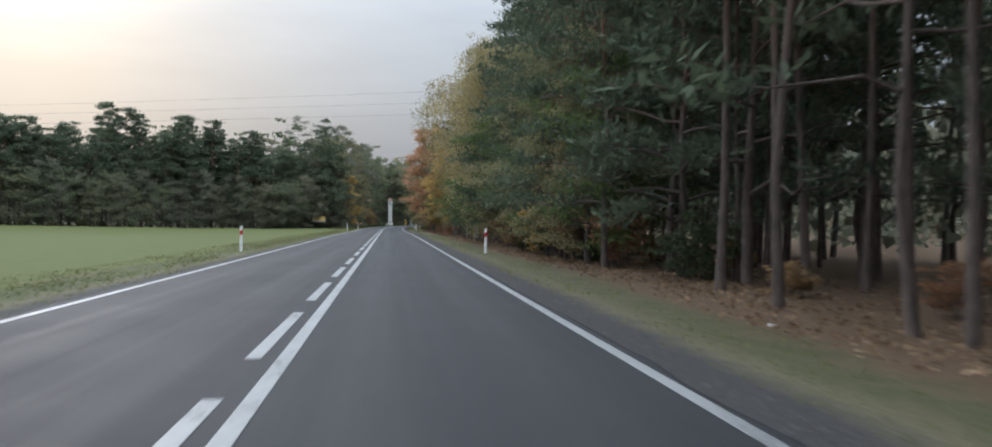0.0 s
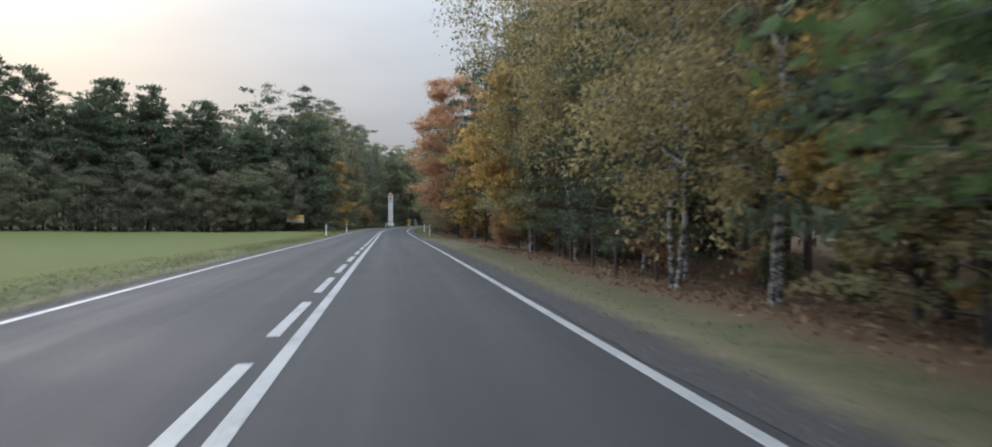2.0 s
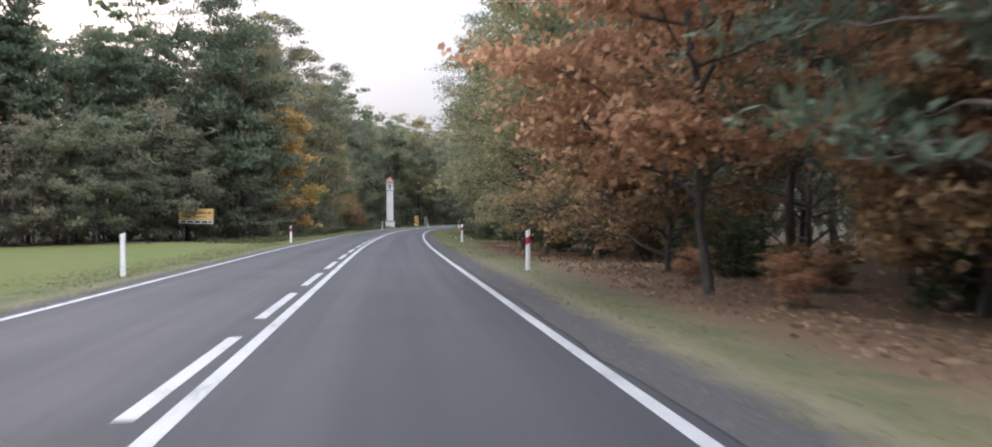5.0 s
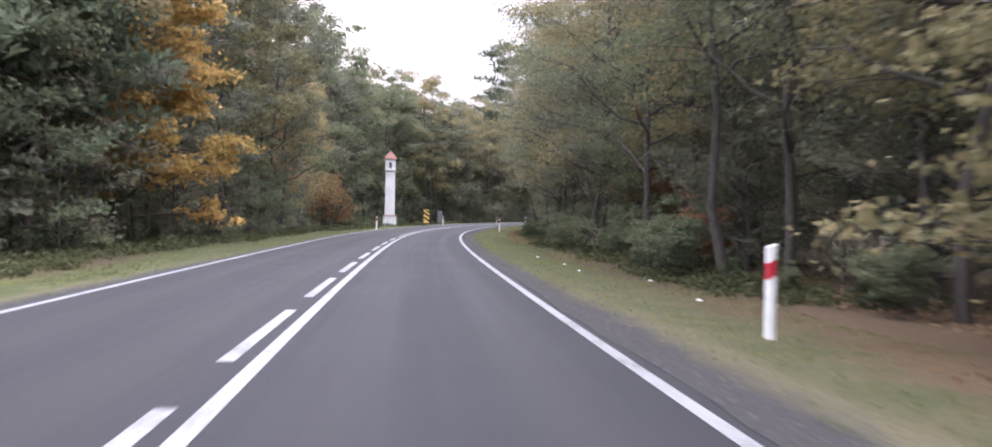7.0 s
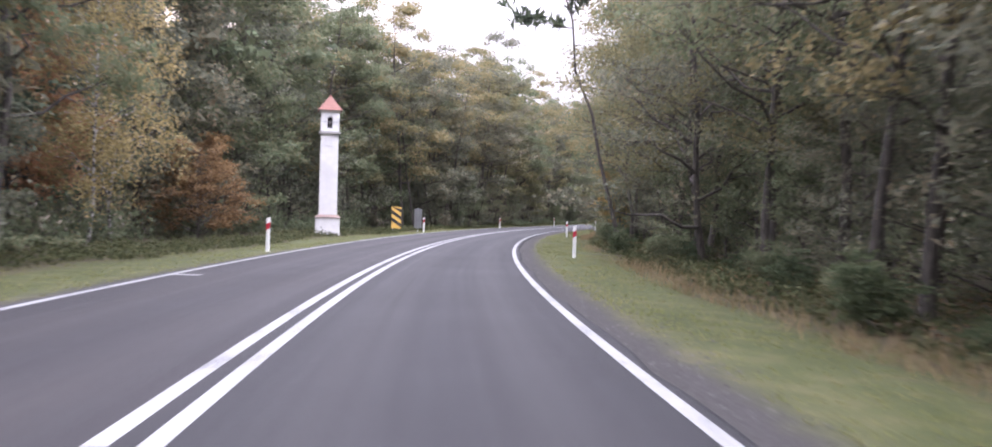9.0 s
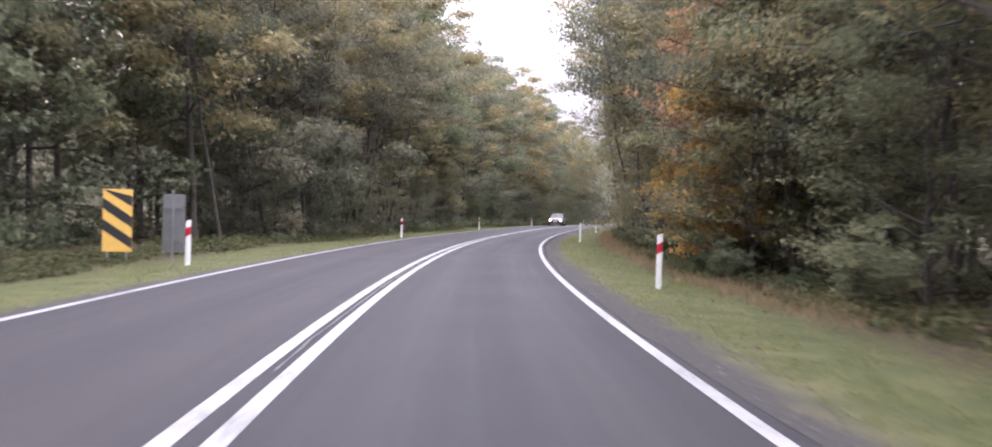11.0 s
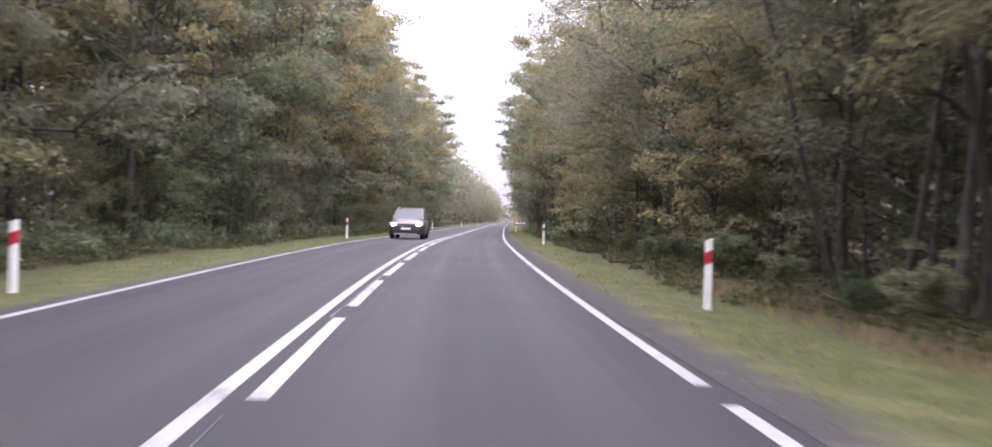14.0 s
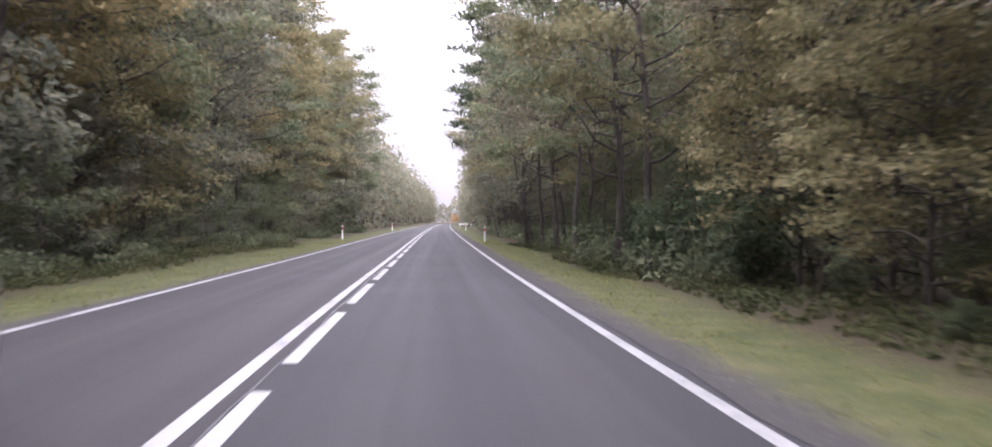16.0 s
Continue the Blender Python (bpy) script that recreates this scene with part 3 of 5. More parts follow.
def with_uv(me, ss, uu):
    lay = me.uv_layers.new(name="road")
    li = np.empty(len(me.loops), np.int32)
    me.loops.foreach_get("vertex_index", li)
    lay.data.foreach_set("uv", np.stack([uu[li], ss[li]], -1).astype(np.float32).ravel())


def build_road():
    # slab with a thickness: top, and two edges that go down into the ground
    us = [-3.76, -3.74, -3.68, -2.6, -1.3, 0, 1.3, 2.6, 3.55, 3.61, 3.63]
    v, f, ss, uu = ribbon(-120, 1000, 1.0, us)
    wob = .025 * np.sin(ss * 1.7) + .03 * np.sin(ss * .63 + 1) + .02 * np.sin(ss * 2.6)
    edge = (uu > 3.5) | (uu < -3.6)
    th = np.interp(ss, _S, _TH)
    v[:, 0] += np.where(edge, wob * np.cos(th), 0)
    v[:, 1] += np.where(edge, wob * np.sin(th), 0)
    v[:, 2] -= np.where((uu < -3.75) | (uu > 3.62), .16, np.where((uu < -3.7) | (uu > 3.6), .012, 0))
    me = quads_mesh("road", v, f)
    with_uv(me, ss, uu)
    road = link_mesh("road", me, MAT["asphalt"])
    tagged(road, "grey worn asphalt road with white painted lines", "road", kind="structure")
    return road


def left_mid(q):
    return float(np.interp(q, [0, 45, 70, 110, 130, 300, 328, 342], [-.045, -.035, -.04, -.06, -.085, -.085, -.1, -.195]))


def right_mid(q):
    return float(np.interp(q, [0, 45, 70, 110, 130, 300, 328, 342], [.245, .255, .25, .23, .205, .205, .19, .1]))


def strip(name, s0, s1, u, width, parent, label="", step=2.0):
    s1 = max(s1, s0 + .2)
    k = max(2, int((s1 - s0) / step) + 1)
    s = np.linspace(s0, s1, k)
    vs = []
    for q in s:
        for a, h in ((-.5, .004), (-.46, .007), (.46, .007), (.5, .004)):
            vs.append(line_at(q, (u(q) if callable(u) else u) + a * width, h))
    fs = [(4 * i + j, 4 * i + j + 1, 4 * i + 5 + j, 4 * i + 4 + j) for i in range(k - 1) for j in range(3)]
    return raw_mesh(name, vs, fs, MAT["paint"], parent, label)


def build_ground():
    us = np.concatenate([[-75, -60, -48, -38, -30, -24, -19, -15, -12, -10], np.arange(-9, -3.9, .5), [-3.6], [3.45], np.arange(4, 9.1, .5),
                         [10, 12, 15, 19, 24, 30, 38, 48]])
    v, f, ss, uu = ribbon(-120, 900, 2.0, us, -.03, True)
    n0 = len(v)
    # wide sheet below, out to the horizon
    g = np.array([-3000, -1500, -800, -400, -200, -100, 0, 100, 200, 300, 400, 500, 600, 800, 1200, 2000, 3000], float)
    gx, gy = np.meshgrid(g - 100, g + 100, indexing="ij")
    gz = np.where(gy > 300, np.clip((gy - 300) * .006, 0, 3), 0) - .55
    v2 = np.stack([gx, gy, gz], -1).reshape(-1, 3)
    m = len(g)
    i = np.arange(m - 1)[:, None] * m
    j = np.arange(m - 1)[None]
    f2 = np.stack([i + j, i + m + j, i + m + j + 1, i + j + 1], -1).reshape(-1, 4)
    V, F2 = np.concatenate([v, v2]), np.concatenate([f, f2 + n0])
    me = quads_mesh("ground", V, F2)
    s_all = np.concatenate([ss, gy.ravel()])
    u_all = np.concatenate([uu, gx.ravel() - 300])
    with_uv(me, s_all, u_all)
    fld = np.concatenate([((uu < -6.5 - .3 * np.sin(ss * .31)) & (ss < 184)).astype(float), ((gx < -30) & (gy < 190)).astype(float).ravel()])
    a = me.attributes.new("field", 'FLOAT', 'POINT')
    a.data.foreach_set("value", fld.astype(np.float32))
    me.polygons.foreach_set("use_smooth", [True] * len(me.polygons))
    ob = link_mesh("ground", me, MAT["ground"])
    return tagged(ob, "verges, leaf litter of the wood and a green field of young crop", "ground", kind="structure")


build_ground()
road = build_road()
# right edge line, broken at the two forest tracks
TRACKS = [(104.6, 118, 1.1), (322.6, 331, 1.5)]
cuts = [-20] + [q for t in TRACKS for q in t[:2]] + [760]
for a, b in zip(cuts[::2], cuts[1::2]):
    strip("edge_line", a, b, EDGE_R, .13, road)
for a, b, length in TRACKS:
    for k in range(int((b - a) / 2)):
        strip("edge_line", a + .4 + 1.93 * k, a + .4 + length + 1.93 * k, EDGE_R, .13, road)
strip("edge_line", -20, 760, EDGE_L, .13, road)
# right middle line: whole up to the far end of the bend, then broken; the left one the other way round
strip("middle_line", -20, 305, right_mid, .145, road)
strip("middle_line", 214.3, 760, left_mid, .145, road)
for k in range(-3, 36):
    e = 6 * k + 0.90
    e += .6 if k > 26 else -.45 if k < 6 else 0
    strip("dash", e - 4.15, e, left_mid, .15, road)
for k in range(51, 120):
    e = 6 * k + 4.92
    strip("dash", e - 4.65, e, right_mid, .15, road)


# ---- guide posts ----
def guide_post(band=True):
    root = empty("guide_post", Matrix.Identity(4), "white plastic guide post with a red reflective band" if band else "plain greyish white plastic guide post without a band",
                 "guide post", "guide posts along the road")
    prof = [(-.06, -.03), (-.035, -.055), (.035, -.055), (.06, -.03), (.06, .03), (.035, .055), (-.035, .055), (-.06, .03)]
    def shell(z0, z1, grow, slant=0.0, lid=0.0):
        bm = bmesh.new()
        lo = [bm.verts.new((x * grow, y * grow, z0 + slant * x)) for x, y in prof]
        hi = [bm.verts.new((x * grow, y * grow, z1 + (slant + lid) * x)) for x, y in prof]
        for i in range(8):
            bm.faces.new((lo[i], lo[(i + 1) % 8], hi[(i + 1) % 8], hi[i]))
        bm.faces.new(hi)
        bm.faces.new(lo[::-1])
        return bm
    part("shaft", shell(-.3, 1.1, 1.0, 0, .35), MAT["white"], root)
    if band:
        part("band", shell(.72, .92, 1.04, .55), MAT["red"], root, "red reflective band")
        bm = box(bmesh.new(), 0, -.0595, .82, .045, .012, .11, .004)
        part("reflector", bm, MAT["red"], root, "small red reflector")
    return root


post = guide_post()
bare_post = guide_post(False)
POSTS = [(40.65, 5.6), (40.3, -5.3), (141.5, 5.45), (174, 5.8), (141.1, -5.35), (176.4, -5.35), (239.2, -4.8), (241.4, 5.55), (273.4, 5.45),
         (277.2, -5.7), (306.7, -5.15), (307, 5.3), (338.5, 5.6), (338.5, -5.4), (373, 5.5), (375.6, -5.7), (434, 4.9), (442, -6.1),
         (505, 5.5), (505, -5.6)]
rp = np.random.default_rng(8)
for s, u in POSTS:
    plain = (s, u) in ((141.1, -5.35), (307, 5.3))
    put(bare_post if plain else post, s, u, 1.0, heading(s) + rp.uniform(-8, 8), 0.0)


# ---- shrine column ----
def shrine():
    x, y, z = ground_at(263, -8.8, .0)
    root = empty("wayside_shrine", pose(x, y, z, 0, 0, heading(263) + 18), "tall white plastered shrine column with red tiled roof and niche",
                 "shrine")
    def prism(w0, w1, z0, z1, bevel=.02):
        bm = bmesh.new()
        lo = [bm.verts.new((sx * w0 / 2, sy * w0 / 2, z0)) for sx, sy in ((-1, -1), (1, -1), (1, 1), (-1, 1))]
        hi = [bm.verts.new((sx * w1 / 2, sy * w1 / 2, z1)) for sx, sy in ((-1, -1), (1, -1), (1, 1), (-1, 1))]
        for i in range(4):
            bm.faces.new((lo[i], lo[(i + 1) % 4], hi[(i + 1) % 4], hi[i]))
        bm.faces.new(hi)
        bm.faces.new(lo[::-1])
        if bevel:
            bmesh.ops.bevel(bm, geom=list(bm.edges), offset=bevel, segments=2, affect='EDGES')
        return bm
    part("plinth", prism(1.45, 1.42, -.4, .98), MAT["plaster"], root)
    part("plinth_roof", prism(1.58, 1.12, .98, 1.16, .015), MAT["oldtile"], root, "faded pink tiled weathering on the plinth")
    part("shaft", prism(1.08, 1.04, 1.12, 6.02), MAT["plaster"], root)
    part("cornice", prism(1.3, 1.3, 6.0, 6.16, .03), MAT["stone"], root, "grey moulded cornice")
    # lantern with a niche cut into its front
    bm = bmesh.new()
    w = .55
    for sx in (-1, 1):
        box(bm, sx * (w - .2), 0, 6.76, .4, 1.1, 1.2, .012)
    box(bm, 0, .25, 6.76, .32, .6, 1.2)
    box(bm, 0, -.3, 6.26, .32, .5, .2)
    # round head of the niche: stepped voussoirs closing over the opening
    for k in range(6):
        t0 = k / 6 * math.pi / 2
        hw = .15 * math.cos(t0)
        zz = 6.92 + .15 * math.sin(t0)
        for sx in (-1, 1):
            if .15 - hw > .004:
                box(bm, sx * (hw + .15) / 2, -.3, zz + .0125, .15 - hw, .5, .03)
    box(bm, 0, -.3, 7.22, .32, .5, .28)
    part("lantern", bm, MAT["plaster"], root, "white lantern with a niche")
    # back wall coloured dark to carry the shade inside the niche
    bm = bmesh.new()
    box(bm, 0, -.052, 6.72, .3, .01, .72)
    part("niche_back", bm, MAT["dark"], root, "niche back coloured dark for its shade")
    bm = bmesh.new()
    box(bm, 0, -.25, 6.62, .06, .06, .5, .02)
    box(bm, 0, -.25, 6.74, .22, .05, .06, .02)
    part("cross", bm, MAT["stone"], root, "small grey cross in the niche")
    part("niche_bar", box(bmesh.new(), 0, -.56, 6.74, .94, .03, .035, .01), MAT["steel"], root, "thin metal bar across the niche")
    part("eaves", prism(1.28, 1.3, 7.34, 7.44, .02), MAT["plaster"], root)
    # four hips of tiles in courses
    for q in range(4):
        bm = bmesh.new()
        rows = 6
        for k in range(rows):
            a, b = k / rows, (k + 1) / rows
            w0, w1 = 1.36 * (1 - a) / 2 + .03, 1.36 * (1 - b) / 2 + .03
            z0, z1 = 7.43 + .9 * a, 7.43 + .9 * b
            pts = [(-w0 - .015, -w0 - .015, z0), (w0 + .015, -w0 - .015, z0), (w1, -w1, z1), (-w1, -w1, z1)]
            lo = [bm.verts.new(p) for p in pts]
            hi = [bm.verts.new((p[0], p[1] - .0, p[2] + .035)) for p in pts]
            bm.faces.new(hi)
            bm.faces.new((lo[0], lo[1], hi[1], hi[0]))
        bmesh.ops.transform(bm, matrix=Matrix.Rotation(q * math.pi / 2, 4, 'Z'), verts=bm.verts)
        part("roof_side", bm, MAT["tile"], root, "red clay tiled roof")
    bm = bmesh.new()
    bmesh.ops.create_uvsphere(bm, u_segments=12, v_segments=8, radius=.07)
    bmesh.ops.translate(bm, verts=bm.verts, vec=(0, 0, 8.37))
    part("finial", bm, MAT["tile"], root, "", True)
    # round reliefs on the shaft
    for zz in (3.6, 5.5):
        bm = bmesh.new()
        bmesh.ops.create_circle(bm, cap_ends=False, segments=24, radius=.19)
        ring = list(bm.edges)
        r = bmesh.ops.extrude_edge_only(bm, edges=ring)
        vs = [g for g in r["geom"] if isinstance(g, bmesh.types.BMVert)]
        bmesh.ops.scale(bm, vec=(1.18, 1.18, 1), verts=vs)
        bmesh.ops.transform(bm, matrix=Matrix.Translation((0, -.55 + (zz - 3.6) * .008, zz)) @ Matrix.Rotation(math.pi / 2, 4, 'X'), verts=bm.verts)
        bmesh.ops.solidify(bm, geom=list(bm.faces), thickness=.02)
        part("medallion", bm, MAT["plaster"], root, "faint ring on the shaft")
    return root


shrine()


# ---- signs ----
def pole(bm, x, y, z0, z1, r=.03, sides=12):
    v, f = tube_arrays([(x, y, z0), (x, y, (z0 + z1) / 2), (x, y, z1)], [r, r, r], sides)
    vs = [bm.verts.new(tuple(p)) for p in v]
    for q in f:
        bm.faces.new([vs[i] for i in q])
    bm.faces.new([vs[i] for i in range(len(v) - sides, len(v))])


def chevron():
    x, y, z = ground_at(279.2, -8.4)
    root = empty("bend_marker_board", pose(x, y, z, 0, 0, heading(279) + 14), "yellow and black diagonally striped bend marker board on steel legs", "road sign")
    W, Ht, z0 = .76, 1.72, .32
    bm = box(bmesh.new(), 0, .012, z0 + Ht / 2, W, .02, Ht, .006)
    part("board", bm, MAT["amber"], root, "yellow board")
    # black stripes that fall to the right, cut to the board
    for k in range(3):
        c = z0 + .28 + k * .58
        pts = [(-W / 2, c + .33), (W / 2, c - .19), (W / 2, c + .1), (-W / 2, c + .62)]
        pts = [(px, min(max(pz, z0 + .01), z0 + Ht - .01)) for px, pz in pts]
        bm = bmesh.new()
        lo = [bm.verts.new((px * .99, -.006, pz)) for px, pz in pts]
        hi = [bm.verts.new((px * .99, .002, pz)) for px, pz in pts]
        try:
            bm.faces.new(lo)
        except ValueError:
            pass
        for i in range(4):
            bm.faces.new((lo[i], hi[i], hi[(i + 1) % 4], lo[(i + 1) % 4]))
        part("stripe", bm, MAT["black"], root, "black diagonal stripe")
    for sx in (-.25, .25):
        bm = bmesh.new()
        pole(bm, sx, .055, -.3, z0 + Ht - .1)
        part("leg", bm, MAT["steel"], root)


chevron()


def back_sign():
    """A tall board that faces the oncoming side: its grey back shows."""
    x, y, z = ground_at(277.8, -6.3)
    root = empty("marker_board_back", pose(x, y, z, 0, 0, heading(277) - 10), "grey metal back of a tall marker board beside a post", "road sign")
    bm = box(bmesh.new(), 0, .0, 1.05, .62, .02, 1.5, .006)
    part("board", bm, MAT["steel"], root)
    for zz in (.6, 1.45):
        part("clamp", box(bmesh.new(), 0, -.03, zz, .5, .04, .05, .005), MAT["steel"], root)
    bm = bmesh.new()
    pole(bm, 0, -.06, -.3, 1.9)
    part("leg", bm, MAT["steel"], root)


back_sign()


def town_sign():
    x, y, z = ground_at(187.2, -14.1)
    root = empty("direction_board", pose(x, y, z + .1, 0, 1.6, 4), "faded yellow lettered board over a narrow pale strip beside the field", "road sign")
    part("board", box(bmesh.new(), 0, 0, 2.02, 2.55, .03, .86, .02), MAT["signyellow"], root, "faded yellow board")
    part("lower_board", box(bmesh.new(), 0, 0, 1.43, 2.55, .03, .28, .015), MAT["signpale"], root, "pale strip with dark bars")
    for bx, w in ((-.82, .5), (-.22, .56), (.42, .6), (.95, .3)):
        part("lettering", box(bmesh.new(), bx, -.018, 2.12, w, .006, .17, .0), MAT["signink"], root, "brown line of writing")
    for bx, w in ((-.7, .7), (.3, .9)):
        part("lettering", box(bmesh.new(), bx, -.018, 1.82, w, .006, .09, .0), MAT["signink"], root, "brown line of writing")
    for bx, w in ((-.95, .3), (-.45, .42), (.1, .36), (.62, .4), (1.02, .2)):
        part("lettering", box(bmesh.new(), bx, -.018, 1.43, w, .006, .13, .0), MAT["dark"], root)
    for sx in (-.95, .95):
        bm = bmesh.new()
        pole(bm, sx, .06, -.6, 2.4, .035)
        part("leg", bm, MAT["trim"], root, "dark leg of the board")


town_sign()

# ---- woods ----
RNG = np.random.default_rng(21)
PINE_LABEL = "tall pine with a reddish bare trunk and dark needles"
pines = [tree("pine_tree", 100 + i, "pine", h, None, MAT["pine_bark"], MAT["needles"], (.34, .13), sp, lo, tr, 26, 3000, label=PINE_LABEL, corners=3, twigs=0,
              group="pines of the wood") for i, (h, sp, lo, tr) in enumerate(
    ((21, 2.7, .38, .09), (19, 2.4, .3, .078), (22.5, 3.0, .4, .098), (17.5, 2.6, .2, .076)))]
bushy_pine = [tree("bushy_pine", 130 + i, "pine", h, None, MAT["pine_bark"], MAT["needles"], (.34, .13), 3.1, .1, .12, 38, 5600, corners=3, twigs=3,
                   label="dark green pine with needles far down its trunk", group="pines of the wood") for i, h in enumerate((18, 20))]
edge_pine = [tree("bushy_pine", 140 + i, "pine", h, None, MAT["pine_bark"], MAT["needles"], (.5, .2), sp, lo, .15, 30, 4200, corners=3, twigs=0, clumps=.5, puff=.95,
                  label="dense dark green pine at the edge of the field", group="pines of the wood") for i, (h, sp, lo) in enumerate(((17, 2.9, .42), (20, 2.7, .5), (15, 3.2, .3)))]
birch = tree("birch_tree", 150, "birch", 17, None, MAT["birch_bark"], MAT["yellow"], (.17, .12), 2.3, .14, .062, 34, 8500, corners=3, droop=.6, clumps=.5,
             label="birch with a white trunk and hanging yellow leaves", group="birches")
leaning_birch = tree("birch_tree", 151, "birch", 15.5, None, MAT["birch_bark"], MAT["yellow"], (.17, .12), 2.5, .3, .075, 30, 7500, corners=3, droop=.7, clumps=.45, lean=2.6,
                     label="tall birch whose thin hanging yellow twigs lean to the road", group="birches")
oak = {k: tree(k + "_oak", 160 + i, "oak", h, None, MAT["oak_bark"], MAT[k], (.19, .145), sp, lo, .095, lm, ln, clumps=.55, puff=.82,
               label=lab, group="oaks by the road") for i, (k, h, sp, lo, lm, ln, lab) in enumerate((
    ("golden", 8.8, 2.1, .11, 50, 17000, "oak with golden yellow autumn leaves"),
    ("orange", 15.5, 3.2, .13, 60, 30000, "large oak with orange brown autumn leaves"),
    ("olive", 13, 3.1, .08, 50, 14000, "oak with olive green and yellow leaves"),
    ("brown", 7, 2.3, .08, 36, 9000, "low oak with brown withered leaves")))}
maple = tree("green_maple", 170, "oak", 8.5, None, MAT["oak_bark"], MAT["fresh"], (.17, .13), 2.6, .08, .09, 26, 6500,
             label="young maple with fresh green leaves", group="young trees")
LEAFY = ((17, 3.3, .2, .12, "green", 1.4, "tall leafy tree with green leaves"),
         (18.5, 3.2, .28, .125, "dull", -1.8, "tall leafy tree with dull green leaves"),
         (15, 3.3, .1, .11, "dull", 1.5, "leafy tree with dull green leaves low on its trunk"),
         (16, 3.2, .2, .115, "turning", -1.2, "leafy tree turning olive and yellow"))
locust = [tree("leafy_tree", 180 + i, "oak", h, None, MAT["oak_bark"], MAT[m], (.15, .115), sp, lo, tr, 28, 12500, lean=ln, corners=3,
               label=lab, group="leafy trees of the wood") for i, (h, sp, lo, tr, m, ln, lab) in enumerate(LEAFY)]
far_locust = [tree("leafy_tree", 190 + i, "oak", h, None, MAT["oak_bark"], MAT[m], (.205, .155), sp, lo, tr, 28, 10500, lean=ln,
                   label=lab, group="leafy trees of the wood", corners=3, twigs=2) for i, (h, sp, lo, tr, m, ln, lab) in enumerate(LEAFY)]
inner = [tree("forest_tree", 200 + i, "oak", h, None, MAT["oak_bark"], MAT[m], (.6, .46), sp, lo, .12, 12, 900, corners=3, twigs=0,
              label="slender forest tree with dull leaves", group="trees deep in the wood") for i, (h, sp, lo, m) in enumerate((
    (18, 3.4, .2, "dull"), (20, 3.2, .3, "green"), (17, 3.5, .12, "needles")))]
thick = [tree("dense_tree", 215 + i, "oak", h, None, MAT["oak_bark"], MAT[m], (.27, .2), 3.6, .02, .11, 26, 6400, corners=3, twigs=0,
              label="dense leafy tree clothed down to the ground", group="leafy trees of the wood") for i, (h, m) in enumerate(
    ((13, "dull"), (11, "green"), (15, "needles")))]
thick_near = [tree("dense_tree", 220 + i, "oak", h, None, MAT["oak_bark"], MAT[m], (.2, .15), 3.5, .02, .11, 30, 9000, corners=3, twigs=0,
              label="dense leafy tree clothed down to the ground", group="leafy trees of the wood") for i, (h, m) in enumerate(
    ((13, "dull"), (11.5, "green"), (15, "dull")))]
under = [bush("bush", 230 + i, h, sp, MAT[m], int(n * 1.15), (.17, .12), lab, "undergrowth", corners=3) for i, (h, sp, m, n, lab) in enumerate((
    (1.6, 1.2, "shrub", 1700, "green bush of the undergrowth"), (2.6, 1.5, "green", 2300, "tall dull green bush under the trees"),
    (1.2, 1.1, "brown", 900, "low bush with brown leaves"), (2.2, 1.3, "orange", 1100, "bush with orange autumn leaves"),
    (2.8, 1.6, "shrub", 1700, "dark green leafy bush of the undergrowth")))]
sapling = bush("bush", 236, 3.4, 1.5, MAT["orange"], 4200, (.14, .105), "tall bush of young oak shoots with orange red leaves", "undergrowth", corners=4)


def any_of(seq):
    return seq[int(RNG.integers(0, len(seq)))]


def turn():
    return float(RNG.uniform(0, 360))


TRACK_SLOPE = {113.3: -3.0, 327.4: .25}


def track_s(c, u):
    """Where a forest track lies at a distance u from the road's middle."""
    return c + (u - 4) * TRACK_SLOPE[c]


def off_track(s, u):
    """Whether a place on the right side keeps clear of the two forest tracks."""
    return all(abs(s - track_s(c, u)) > 3.6 or u > 26 for c in TRACK_SLOPE)


def woods(seq, s0, s1, step, u0, u1, k0, k1, clear=True):
    for s in np.arange(s0, s1, step):
        a, b = s + RNG.uniform(-.4, .4) * step, RNG.uniform(u0, u1)
        if clear and b > 0 and not off_track(a, b):
            continue
        if 236 < a < 294 and -14.6 < b < 0:
            continue
        put(any_of(seq), a, b, RNG.uniform(k0, k1), turn())


slender = [tree("slender_tree", 250 + i, "oak", h, None, MAT["oak_bark"], MAT[m], (.15, .115), 2.7, .52, .085, 22, 5200, lean=ln, corners=3, twigs=4,
                label="slender leaning tree with a bare dark trunk", group="leafy trees of the wood") for i, (h, m, ln) in enumerate(
    ((15.5, "dull", 3.4), (17, "turning", -2.6), (14, "green", 4.2)))]
far_under = [bush("bush", 240 + i, h, sp, MAT[m], n, (.3, .2), lab, "undergrowth", corners=3) for i, (h, sp, m, n, lab) in enumerate((
    (1.6, 1.3, "green", 700, "green bush of the undergrowth"), (2.6, 1.6, "dull", 900, "tall dull green bush under the trees")))]
